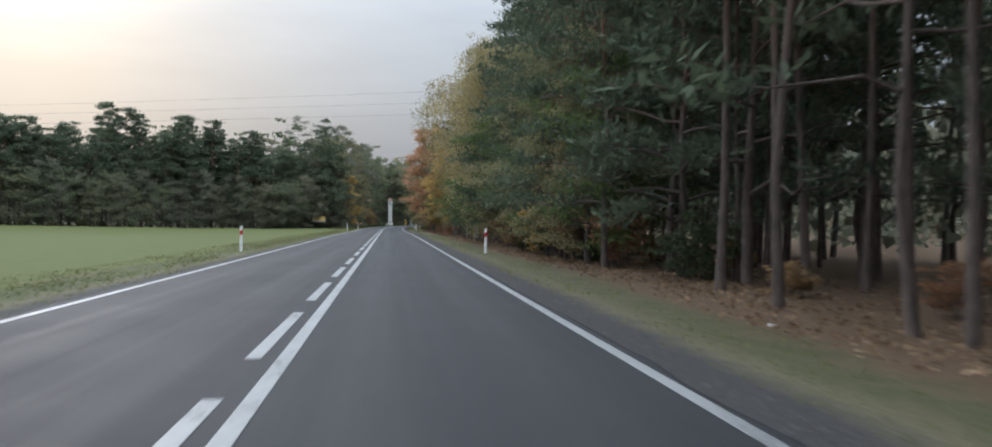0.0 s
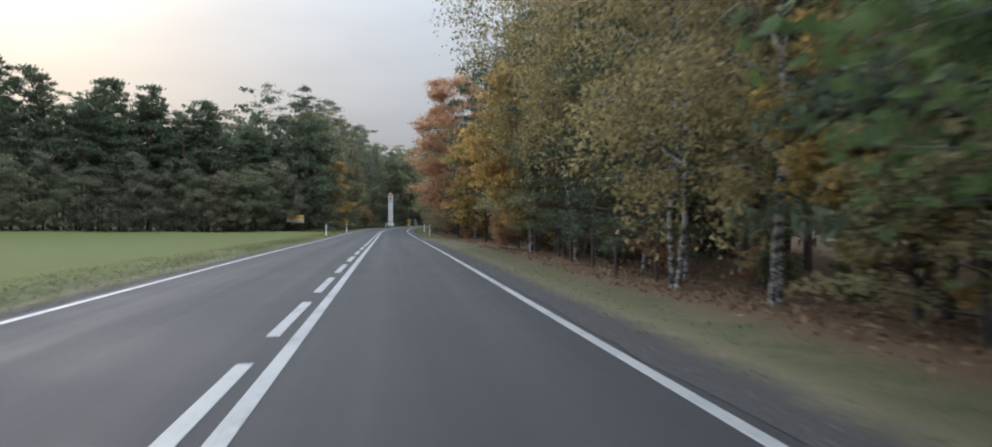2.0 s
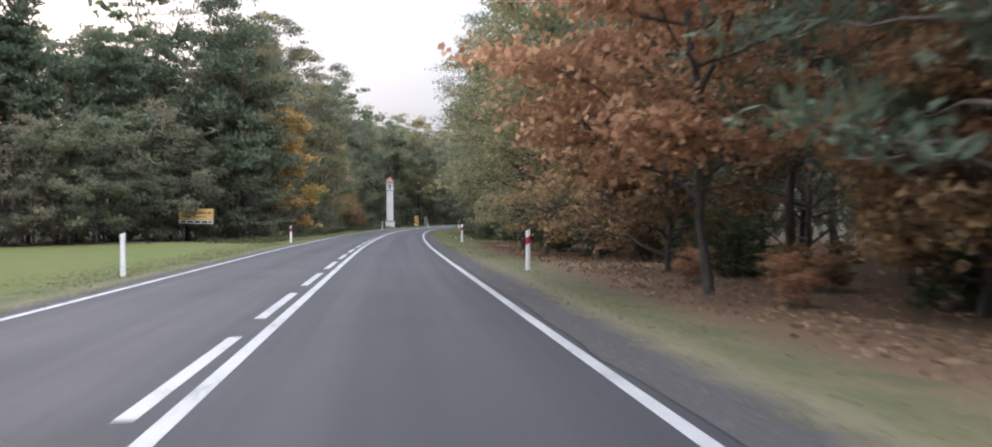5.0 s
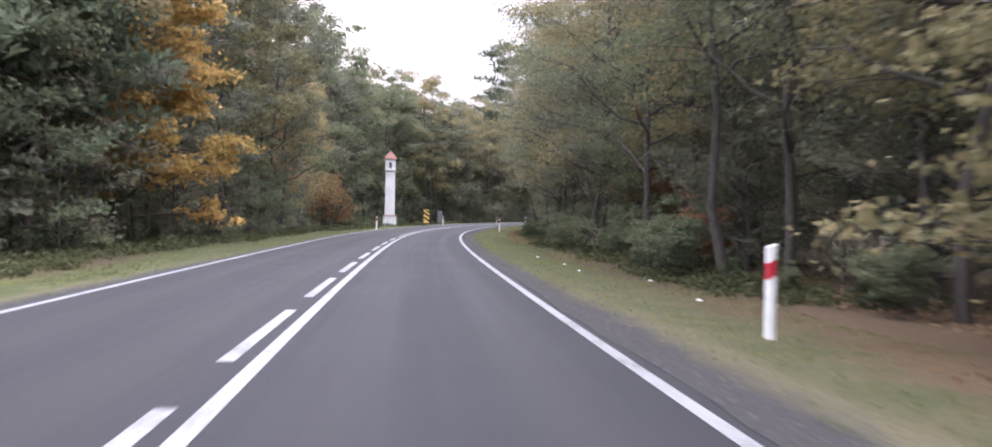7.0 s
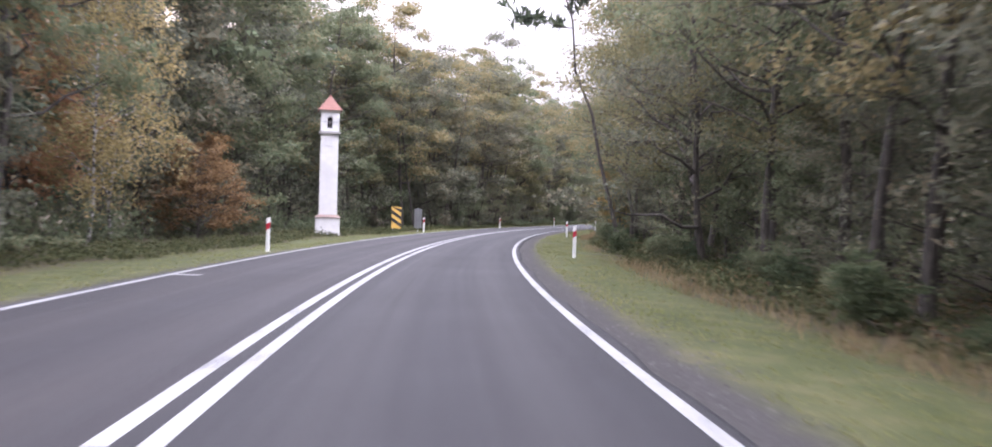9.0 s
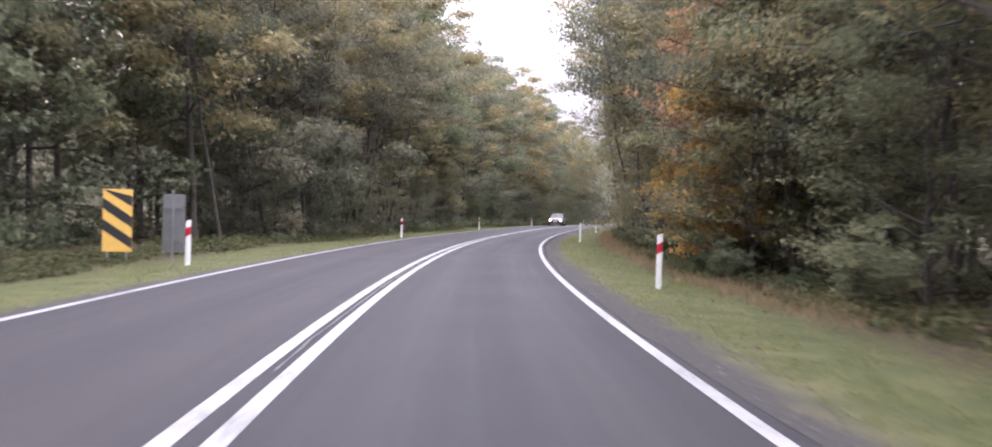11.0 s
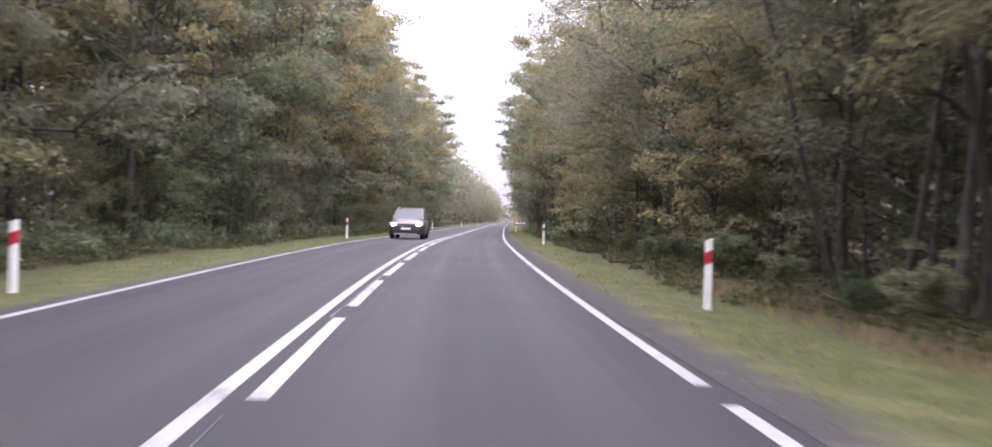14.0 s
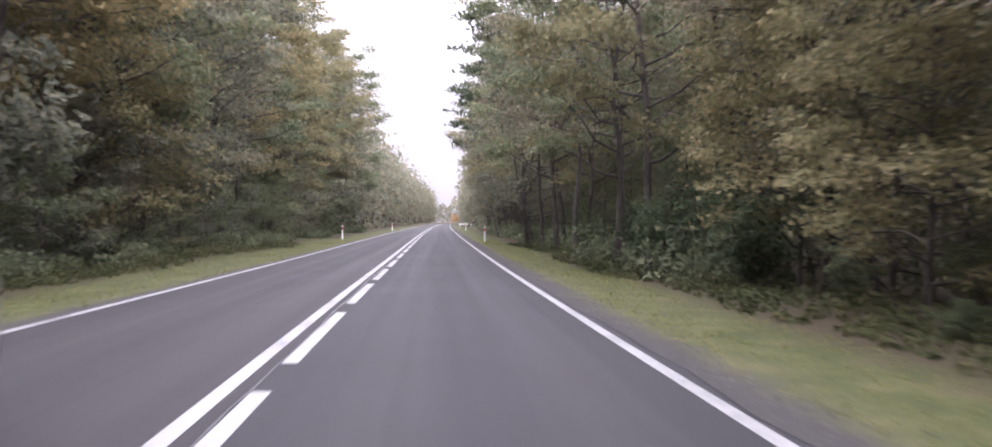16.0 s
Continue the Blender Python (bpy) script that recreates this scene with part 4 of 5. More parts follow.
# right side: pines, then birches, then oaks, then mixed leafy wood
woods(pines, -16, 20.9, 2.2, 8.0, 10, .9, 1.1)
woods(pines, -16, 31.4, 2.4, 10, 13, .9, 1.1)
woods(pines, -16, 62.8, 3.0, 14, 18, .9, 1.1)
woods(bushy_pine, 19.9, 58, 2.8, 7.9, 9.8, .8, 1.0)
woods(bushy_pine, -14, 83.8, 5.0, 12.5, 16, .85, 1.05)
woods(edge_pine, 30, 150, 4.5, 15, 19, .85, 1.05)
woods(inner, -14, 83.8, 3.2, 19, 25, .85, 1.05)
for s, u, sc in ((60, 10, .9), (64, 11, .95), (70.5, 11, .9), (75.5, 10.5, .9), (80.5, 9.6, .55), (84.5, 10.8, .9), (88.5, 11, .9), (69.5, 8.2, .36), (72.6, 7.9, .4), (76, 8.0, .45), (79.2, 7.9, .38), (82.6, 8.1, .45), (86, 8.6, .5),
                 (97.5, 11, 1.0), (101.5, 11.6, .9), (110, 11.2, 1.0), (113.5, 12.4, 1.05), (118.5, 14.4, .95), (122, 14.6, 1.0), (126.4, 8.9, .92), (129, 12.6, 1.0),
                 (135, 12.8, 1.05), (141, 13, 1.1), (149, 12.5, 1.1), (154, 14.5, 1.0), (92, 13, 1.0), (104, 14, 1.0)):
    put(any_of(bushy_pine), s, u, sc, turn())
for s, u, sc in ((61.8, 7.9, .85), (63, 8.6, .9), (65.8, 7.5, .9), (67.2, 7.9, .95), (71, 9.5, 1.0), (74.3, 9.2, 1.0), (77.5, 9.2, 1.05), (81, 9.3, .95), (84.5, 9.6, .9)):
    put(birch, s, u, sc, turn())
for s, u, sc, a in ((87, 7.7, 1.0, 180), (79.5, 8.2, .95, 170)):
    put(leaning_birch, s, u, sc, heading(s) + a)
for s, u, sc in ((29, 8.4, .8), (40, 8.8, .75), (51.5, 8.2, .95)):
    put(maple, s, u, sc, turn())
for k, s, u, sc in (("olive", 30.5, 8.7, .6), ("olive", 36.6, 8.5, .7), ("olive", 42.8, 8.8, .75), ("olive", 53, 8.6, .6), ("golden", 39.6, 8.3, .5), ("golden", 58.5, 8.6, .6),
                    ("brown", 200.5, 12.2, .8), ("olive", 48, 9.0, .7), ("brown", 34.6, 9.0, .6), ("brown", 45.5, 8.0, .42), ("olive", 56.5, 8.2, .45), ("golden", 88.6, 8.2, 1.0), ("golden", 93.5, 9.2, .95),
                    ("olive", 84, 8.6, .6), ("olive", 98, 10.2, .75), ("golden", 112.6, 8.4, .95),
                    ("orange", 134, 8.0, 1.0), ("brown", 140.5, 9.2, .85), ("brown", 129.8, 10.8, .85), ("brown", 123.5, 12, .8), ("orange", 128.6, 11.2, .6),
                    ("brown", 148, 9.0, .8), ("olive", 153.5, 8.0, .95), ("olive", 163, 8.4, .95),
                    ("olive", 158, 10.8, 1.0), ("orange", 150, 11.5, .6), ("olive", 171, 9.5, .9), ("brown", 96, 8.4, .45),
                    ("golden", 291, 9.4, .5), ("olive", 280, 9.2, .7), ("golden", 283.5, 9.4, .8), ("orange", 288, 10, .65), ("olive", 300, 9.4, .8), ("olive", 384, 9.4, .6), ("olive", 391, 10.2, .7), ("olive", 352, 9.5, .6)):
    put(oak[k], s, u, sc, turn())
put(sapling, 106.2, 9.9, 1.0, 60)
for s, u, sc in ((104.6, 8.5, .6), (106.2, 8.9, .45), (131.6, 8.7, .5), (137, 8.6, .4), (95.4, 7.4, .4)):
    put(under[3], s, u, sc, s * 40)
woods(locust + locust[3:], 173.8, 400, 3.3, 9.4, 11.6, .85, 1.12)
woods(far_locust, 398, 492.1, 4.0, 7.6, 9.4, .85, 1.15)
woods(thick_near, 83.8, 430, 4.2, 13.8, 16.5, .85, 1.15)
woods(thick, 430, 492.1, 4.4, 13.8, 16.5, .85, 1.15)
woods(inner, 83.8, 492.1, 4.4, 17, 20, .85, 1.15)
woods(inner, 83.8, 492.1, 6.5, 20, 27, .9, 1.2)
woods(thick_near[:2], 176, 430, 3.2, 10.6, 13, .35, .65)
woods(under[:2], 175.9, 392, 2.6, 7.9, 10.5, .25, .6)
woods(under[2:4] + under[:2], -6, 96, 3.4, 8.2, 11, .4, .9)
woods(under[2:3] + under[:1], 117, 175.9, 4.0, 9.8, 12, .5, .9)
for s, u in ((389.5, 8.6), (394.7, 8.2), (401, 9), (374.8, 8.4), (409.4, 8.5)):
    put(under[4], s, u, RNG.uniform(.7, 1.0), turn())

for s, u in ((331, 15.5), (333.5, 14.8), (336, 16), (338.5, 18), (330, 18), (92, 20), (96, 18.5), (99, 17.5)):
    put(any_of(far_under), s, u, RNG.uniform(.9, 1.3), turn())
for s, u, sc in ((186.5, 8.4, .6), (188.6, 9.2, .8), (191, 8.6, .6), (193.6, 9.3, .7), (197, 9, .5)):
    put(under[1], s, u, sc, turn())
put(sapling, 190.6, 10.4, .62, 200)
for s, u in ((211.5, 9.6), (213.5, 10.7), (215.5, 9.8), (219, 10.2)):
    put(under[1], s, u, .8, turn())
woods(slender, 292, 346, 2.7, 8.2, 10.4, .85, 1.1)
woods(slender, 292, 346, 3.6, -12, -10.2, .9, 1.15)
put(thick_near[2], 216.5, 12.6, .9, 50)
put(thick_near[0], 334, 18.5, 1.0, 30)
put(thick_near[1], 338, 21, 1.0, 130)

# left side: the wood beyond the field, then along the road
EDGE = [(192.6, -13), (184.3, -22), (175.9, -34), (164.4, -46), (152.9, -58), (140.3, -72), (123.5, -90)]
seg = np.linspace(0, 1, 40)
es = np.interp(seg, np.linspace(0, 1, len(EDGE)), [a for a, b in EDGE])
eu = np.interp(seg, np.linspace(0, 1, len(EDGE)), [b for a, b in EDGE])
for a, b in zip(es, eu):
    put(any_of(thick[:2]), a + RNG.uniform(-1, 1), b + RNG.uniform(-1, 1), RNG.uniform(.6, .85), turn())
    tall = float(np.interp(-b, [12, 30, 45, 90], [.9, 1.06, 1.04, 1.04]))
    put(any_of(edge_pine), a + RNG.uniform(3, 5), b + RNG.uniform(-1, 1), tall * RNG.uniform(.8, 1.05), turn())
    put(any_of(edge_pine), a + RNG.uniform(7, 10), b + RNG.uniform(-2, 1), tall * RNG.uniform(.9, 1.15), turn())
    put(any_of(inner), a + RNG.uniform(10, 16), b + RNG.uniform(-2, 2), RNG.uniform(.8, 1.0), turn())
    put(any_of(far_under), a - RNG.uniform(0, 2), b + RNG.uniform(-1, 1), RNG.uniform(.7, 1.2), turn())
put(bushy_pine[1], 194.7, -13.6, 1.22, 40)
put(edge_pine[2], 193.2, -12.4, 1.25, 140)
put(pines[2], 197.9, -19, 1.12, 80)
woods(far_locust, 196.8, 252, 4.0, -13.5, -11.3, 1.1, 1.35)
woods(far_locust, 252, 296, 3.6, -17.2, -15.6, 1.1, 1.4)
woods(far_locust + far_locust[3:], 296, 492.1, 3.8, -12.8, -11, 1.15, 1.4)
woods(thick, 196.8, 492.1, 5.5, -18, -15.5, .9, 1.2)
woods(inner, 198.9, 492.1, 4.2, -20, -16, 1.0, 1.25)
woods(inner, 198.9, 492.1, 6.5, -30, -22, 1.0, 1.25)
woods(thick[:2], 198, 490, 3.4, -13, -10.2, .35, .6)
woods(far_under, 194.7, 330, 2.2, -11.8, -8.6, .25, .55)
woods(far_under, 236, 294, 1.8, -16.4, -14.7, .3, .6)
for s, u in ((241.9, -12.2), (245, -12.8)):
    put(birch, s, u, .9, turn())
put(oak["golden"], 204.5, -11.2, 1.4, 30)
put(oak["brown"], 253, -12.5, .65, 30)
put(oak["brown"], 257, -14.2, .75, 200)

put(oak["olive"], 345, -11.8, .75, 70)
put(oak["orange"], 243.5, -16.2, .72, 70)
put(oak["olive"], 404, -11.4, 1.0, 120)
put(oak["olive"], 376, 10.2, .7, 60)
put(oak["olive"], 364, 9.2, .75, 150)

# an open pine that leans over the road
leaning = tree("leaning_pine", 147, "pine", 15.5, None, MAT["oak_bark"], MAT["needles"], (.5, .2), 2.0, .6, .085, 16, 1500, lean=4.4, corners=3, twigs=0, clumps=.4, puff=1.0,
               label="thin open pine that leans out over the road", group="pines of the wood")
put(leaning, 458, 7.6, 1.0, heading(458) + 180)
put(leaning, 428, 7.9, 1.05, heading(428) + 165)
put(leaning, 256, 8.6, 1.25, heading(256) + 175)
# pines that stand out over the bend
for s, u in ((274.3, 12), (303.6, 14), (314.1, -15), (345.5, -16), (460.7, 12)):
    put(any_of(pines), s, u, 1.0, turn())


def low_growth():
    """The shrub layer farther off and deeper in the wood."""
    rng = np.random.default_rng(63)
    ch = []
    for s0, s1, step, u0, u1, h0, h1 in ((330, 500, 1.7, -11.8, -8.6, .4, 1.1), (392, 500, 2.0, 8.2, 10, .8, 1.8), (196, 490, 2.6, -16.5, -12.8, 1.4, 2.6)):
        for s in np.arange(s0, s1, step):
            q, w, h = s + rng.uniform(-.7, .7), rng.uniform(u0, u1), rng.uniform(h0, h1)
            n = 300
            c = np.clip(rng.normal(size=(n, 3)), -2, 2) * np.array([.42, .42, .4]) * h
            c[:, 2] = np.abs(c[:, 2]) + .04
            ch.append(leaf_arrays(rng, c + np.array(ground_at(q, w)), .26, .18, 0, 0, 3))
    v, f = merged(ch)
    tagged(link_mesh("low_growth", quads_mesh("low_growth", v, f), MAT["green"]), "dull green shrub layer along the wood", "undergrowth", kind="stuff")


low_growth()


def thicket():
    """The depth of the wood behind the trees that can be told apart: saplings and low boughs without number."""
    rng = np.random.default_rng(31)
    n = 84000
    s = rng.uniform(-25, 520, n)
    side = rng.uniform(0, 1, n) < .5
    u = np.where(side, 17 + rng.gamma(2.0, 5.5, n), -18.5 - rng.gamma(2.0, 6.0, n))
    ok = side | (s > 192)
    for c in TRACK_SLOPE:
        ok &= ~(side & (u < 26) & (np.abs(s - track_s(c, u)) < 3))
    # the wood beyond the field goes on to the left
    m = 9000
    q = rng.uniform(0, 1, m)
    s2 = np.interp(q, np.linspace(0, 1, len(EDGE)), [a for a, b in EDGE]) + 5 + rng.gamma(2, 6, m)
    u2 = np.interp(q, np.linspace(0, 1, len(EDGE)), [b for a, b in EDGE])
    s, u = np.concatenate([s[ok], s2]), np.concatenate([u[ok], u2])
    x, y, z = line_at(s, u)
    c = np.stack([x, y, z - .2 + np.minimum(rng.gamma(2.0, 3.0, len(s)), rng.uniform(6, 10.5, len(s)))], -1)
    v, f = leaf_arrays(rng, c, .72, .52)
    ob = link_mesh("thicket", quads_mesh("thicket", v, f), MAT["dull"])
    tagged(ob, "dark dense thicket deep in the wood", "thicket", kind="stuff")


thicket()


def canopy():
    """The tops of the wood beyond the trees by the road."""
    rng = np.random.default_rng(47)
    n = 150000
    s = rng.uniform(-110, 560, n)
    side = rng.uniform(0, 1, n) < .5
    u = np.where(side, rng.uniform(27, 200, n), rng.uniform(-230, -31, n))
    edge = np.interp(-u, [-b for a, b in EDGE] + [150], [a for a, b in EDGE] + [100]) + 16
    ok = (side | (s > edge)) & ((u < 160) | (s < 240))
    s, u = s[ok], u[ok]
    x, y, z = line_at(s, u)
    lump = 2.2 * np.sin(x * .8 + np.sin(y * .5)) * np.sin(y * .7 + 1.3 * np.sin(x * .4))
    c = np.stack([x, y, z + 12.5 + lump - np.minimum(rng.gamma(1.3, 2.8, len(s)), 11)], -1)
    size = 1.5 + (np.abs(u) - 27) / 70
    v, f = leaf_arrays(rng, c, size, size * .75, 0, .5, 3)
    tagged(link_mesh("woods_canopy", quads_mesh("woods_canopy", v, f), MAT["dull"]), "dull green canopy of the wide wood", "woods", kind="stuff")


canopy()


# ---- far woods down the straight ----
def far_woods():
    rng = np.random.default_rng(77)
    ch, tr = [], []
    for side, u0 in ((1, 9.5), (-1, -11)):
        for s in np.arange(470, 900, 4.0):
            for row in range(3):
                x, y, z = line_at(s + rng.uniform(-2, 2), u0 + side * (row * 6 + rng.uniform(0, 2)))
                h = rng.uniform(14, 20)
                nn = 330
                c = rng.normal(size=(nn, 3)) * np.array([1.6, 1.6, h * .22]) + np.array([x, y, z + h * .55])
                c[:, 2] = np.maximum(c[:, 2], z + .4)
                ch.append(leaf_arrays(rng, c, .95, .7))
                tr.append(tube_arrays([(x, y, z - .5), (x + .2, y, z + h * .5), (x, y, z + h * .9)], [.2, .14, .04], 5))
    v, f = merged(ch)
    ob = link_mesh("far_woods", quads_mesh("far_woods", v, f), MAT["dull"])
    tagged(ob, "distant dull green wood along the straight road", "woods", kind="stuff")
    v, f = merged(tr)
    ob = link_mesh("far_trunks", quads_mesh("far_trunks", v, f), MAT["oak_bark"])
    tagged(ob, "trunks of the distant wood", "woods", kind="stuff")


far_woods()


def road_end_woods():
    rng = np.random.default_rng(91)
    for name, mat, n, lo, hi, lab in (("crest_woods", "dull", 5200, -70, 70, "hazy wood behind the crest of the road"),
                                      ("crest_autumn_trees", "brown", 110, 0, 6, "low brown autumn trees behind the crest of the road")):
        u = rng.uniform(lo, hi, n)
        x, y, z = line_at(rng.uniform(905, 935, n) - (25 if mat == "brown" else 0), u)
        top = 13 + 3 * np.sin(u * .3) + 2 * np.sin(u * .9)
        c = np.stack([x, y, z + rng.uniform(0, 1, n) ** .8 * top * (.3 if mat == "brown" else 1)], -1)
        v, f = leaf_arrays(rng, c, 1.8, 1.3)
        tagged(link_mesh(name, quads_mesh(name, v, f), MAT[mat]), lab, "woods", kind="stuff")
    x, y, z = ground_at(575, 6.9)
    root = empty("roadside_barrier", pose(x, y, z, 0, 0, heading(575)), "white painted low barrier with two posts by the road", "barrier")
    part("rail", box(bmesh.new(), 0, 0, .72, 3.0, .06, .3, .02), MAT["white"], root)
    for sx in (-1.2, 1.2):
        part("barrier_post", box(bmesh.new(), sx, .06, .3, .12, .08, 1.1, .01), MAT["white"], root)


road_end_woods()


# ---- grass and litter ----
def grass():
    rng = np.random.default_rng(5)
    ch = []
    for side, s0, s1, n, a, b in ((1, -5, 440, 90000, 4.25, 7.6), (-1, -5, 440, 60000, -8.2, -4.0)):
        s = rng.uniform(s0, s1, n)
        u = rng.uniform(a, b, n)
        keep = (np.sin(s * .83 + u * 1.1) * .4 + np.sin(s * .31 - u * 1.3) * .5 + rng.uniform(-1, 1, n)) > -.6
        keep &= ~((s < 172) & (u > 6.15 + .35 * np.sin(s * .7)))
        keep &= ~((s > 340) & (u > 6.3 + .25 * np.sin(s * .5)))
        for c in TRACK_SLOPE:
            keep &= ~((u > 0) & (np.abs(s - track_s(c, u)) < (3.0 if c < 200 else 1.5) + 2.6 * np.exp(-(u - 3.6) * 1.3)))
        keep &= (s > 172) | (u < 0) | (rng.uniform(0, 1, n) < .45)
        s, u = s[keep], u[keep]
        x, y, z = line_at(s, u)
        z = z + drop(s, u) - .02
        m = len(s)
        for k in range(2):
            az = rng.uniform(0, 2 * np.pi, m)
            h = rng.uniform(.02, .055, m) * rng.uniform(.6, 1.5, m) * (1.1 + .5 * np.sin(s * .45 + u * 1.7) * np.sin(s * .17 - u))
            w = rng.uniform(.007, .017, m)
            bx, by = x + rng.normal(size=m) * .05, y + rng.normal(size=m) * .05
            ca, sa = np.cos(az), np.sin(az)
            p0 = np.stack([bx - sa * w, by + ca * w, z], -1)
            p1 = np.stack([bx + sa * w, by - ca * w, z], -1)
            p2 = np.stack([bx + ca * h * 1.1 + sa * w * .2, by + sa * h * 1.1, z + h * .8], -1)
            v = np.stack([p0, p1, p2], 1).reshape(-1, 3)
            ch.append((v, np.arange(3 * m).reshape(m, 3)))
    v, f = merged(ch)
    ob = link_mesh("verge_grass", quads_mesh("verge_grass", v, f), MAT["grass"])
    tagged(ob, "short mown green and straw coloured verge grass", "grass", kind="stuff")
    # fallen leaves under the trees
    ch = []
    n = 42000
    s = rng.uniform(-5, 330, n)
    u = np.where(s < 172, 6.2, 8.3) + rng.gamma(2.2, 1.4, n)
    x, y, z = line_at(s, u)
    c = np.stack([x, y, z + drop(s, u) + .012], -1)
    v, f = leaf_arrays(rng, c, .085, .065, 0, .8)
    ob = link_mesh("fallen_leaves", quads_mesh("fallen_leaves", v, f), MAT["litter"])
    tagged(ob, "brown fallen leaves on the floor of the wood", "leaves", kind="stuff")


def herb_layer():
    """Brambles and seedlings between the mown verge and the trees, with stands of dry straw."""
    rng = np.random.default_rng(15)
    n = 9000
    s = rng.uniform(178, 430, n)
    right = rng.uniform(0, 1, n) < .5
    inner_edge = np.where(s < 340, 7.3, 6.4) + .2 * np.sin(s * .6) + .2 * np.sin(s * .23 + 1)
    u = np.where(right, inner_edge + rng.gamma(1.6, 1.2, n), -7.3 - .35 * np.sin(s * .5) - rng.gamma(1.6, 1.3, n))
    ok = np.ones(n, bool)
    for c in TRACK_SLOPE:
        ok &= ~((u > 0) & (u < 20) & (np.abs(s - track_s(c, u)) < 2.4))
    ok &= ~((np.abs(s - 263) < 2.2) & (u < 0) & (u > -10.5))
    s, u = s[ok], u[ok]
    x, y, z = line_at(s, u)
    base = np.stack([x, y, z + drop(s, u)], -1)
    per = 20
    hgt = np.repeat(rng.uniform(.1, .42, len(s)) * np.clip((np.abs(u) - 6.2) / 1.6, .35, 1.2), per)
    way = rng.normal(size=(len(hgt), 3))
    way /= np.linalg.norm(way, axis=1)[:, None]
    way[:, 2] = np.abs(way[:, 2])
    c = np.repeat(base, per, 0) + way * (hgt * rng.uniform(.2, 1, len(hgt)) ** .5)[:, None] * np.array([1.5, 1.5, 1])
    v, f = leaf_arrays(rng, c, .12, .09, 0, 0, 3, way)
    tagged(link_mesh("brambles", quads_mesh("brambles", v, f), MAT["herb"]), "low dark green brambles at the edge of the wood", "undergrowth", kind="stuff")
    # rough weeds between the road and the crop
    m = 15000
    s = rng.uniform(4, 190, m)
    u = -4.5 - rng.gamma(2.4, .75, m)
    ok = (np.sin(s * .41 + u) + np.sin(s * .13) + rng.uniform(-1, 1, m) > -.5) & (u > -8.2)
    s, u = s[ok], u[ok]
    x, y, z = line_at(s, u)
    c = np.stack([x, y, z + drop(s, u) + rng.uniform(-.02, .03, len(s))], -1)
    v, f = leaf_arrays(rng, c, .08, .03, -.6, 0, 3)
    tagged(link_mesh("field_weeds", quads_mesh("field_weeds", v, f), MAT["weed"]), "dull brownish green weeds between the road and the field", "weeds", kind="stuff")
    # dry straw
    m = 24000
    s = np.where(rng.uniform(0, 1, m) < .4, rng.uniform(298, 326, m), rng.uniform(185, 345, m))
    u = 6.4 + rng.gamma(2.0, .42, m)
    ok = ((np.sin(s * .33) + np.sin(s * .11 + 2) + rng.uniform(-.6, .6, m) > .1) | ((s > 298) & (s < 326))) & (np.abs(s - track_s(327.4, u)) > 2.2)
    s, u = s[ok], u[ok]
    x, y, z = line_at(s, u)
    z = z + drop(s, u) - .03
    h = rng.uniform(.12, .4, len(s))
    lean = rng.normal(size=(len(s), 2)) * .35 * h[:, None]
    w = .008
    az = rng.uniform(0, 2 * np.pi, len(s))
    p0 = np.stack([x - w * np.sin(az), y + w * np.cos(az), z], -1)
    p1 = np.stack([x + w * np.sin(az), y - w * np.cos(az), z], -1)
    p2 = np.stack([x + lean[:, 0], y + lean[:, 1], z + h], -1)
    tagged(link_mesh("dry_straw", quads_mesh("dry_straw", np.stack([p0, p1, p2], 1).reshape(-1, 3), np.arange(3 * len(s)).reshape(-1, 3)), MAT["straw"]),
           "dry straw coloured grass stalks beside the verge", "grass", kind="stuff")


def shoulder_stones():
    """Loose chippings on the shoulder beside the asphalt."""
    rng = np.random.default_rng(29)
    n = 15000
    s = rng.uniform(-4, 400, n)
    right = rng.uniform(0, 1, n) < .75
    u = np.where(right, 3.66 + rng.gamma(1.8, .22, n), -3.8 - rng.gamma(1.4, .12, n))
    x, y, z = line_at(s, u)
    c = np.stack([x, y, z + drop(s, u) - .024], -1)
    r = rng.uniform(.008, .026, n) * rng.uniform(.6, 1.3, n)
    base = np.array([(1, 0, 0), (0, 1, 0), (-1, 0, 0), (0, -1, 0), (0, 0, .8)], float)
    k = rng.uniform(.6, 1.3, (n, 5, 1))
    v = (c[:, None] + base[None] * k * r[:, None, None]).reshape(-1, 3)
    f = (np.array([(0, 1, 4), (1, 2, 4), (2, 3, 4), (3, 0, 4)])[None] + 5 * np.arange(n)[:, None, None]).reshape(-1, 3)
    tagged(link_mesh("shoulder_chippings", quads_mesh("shoulder_chippings", v, f), MAT["chips"]), "loose dark grey chippings on the shoulder", "gravel", kind="stuff")


grass()
herb_layer()
shoulder_stones()


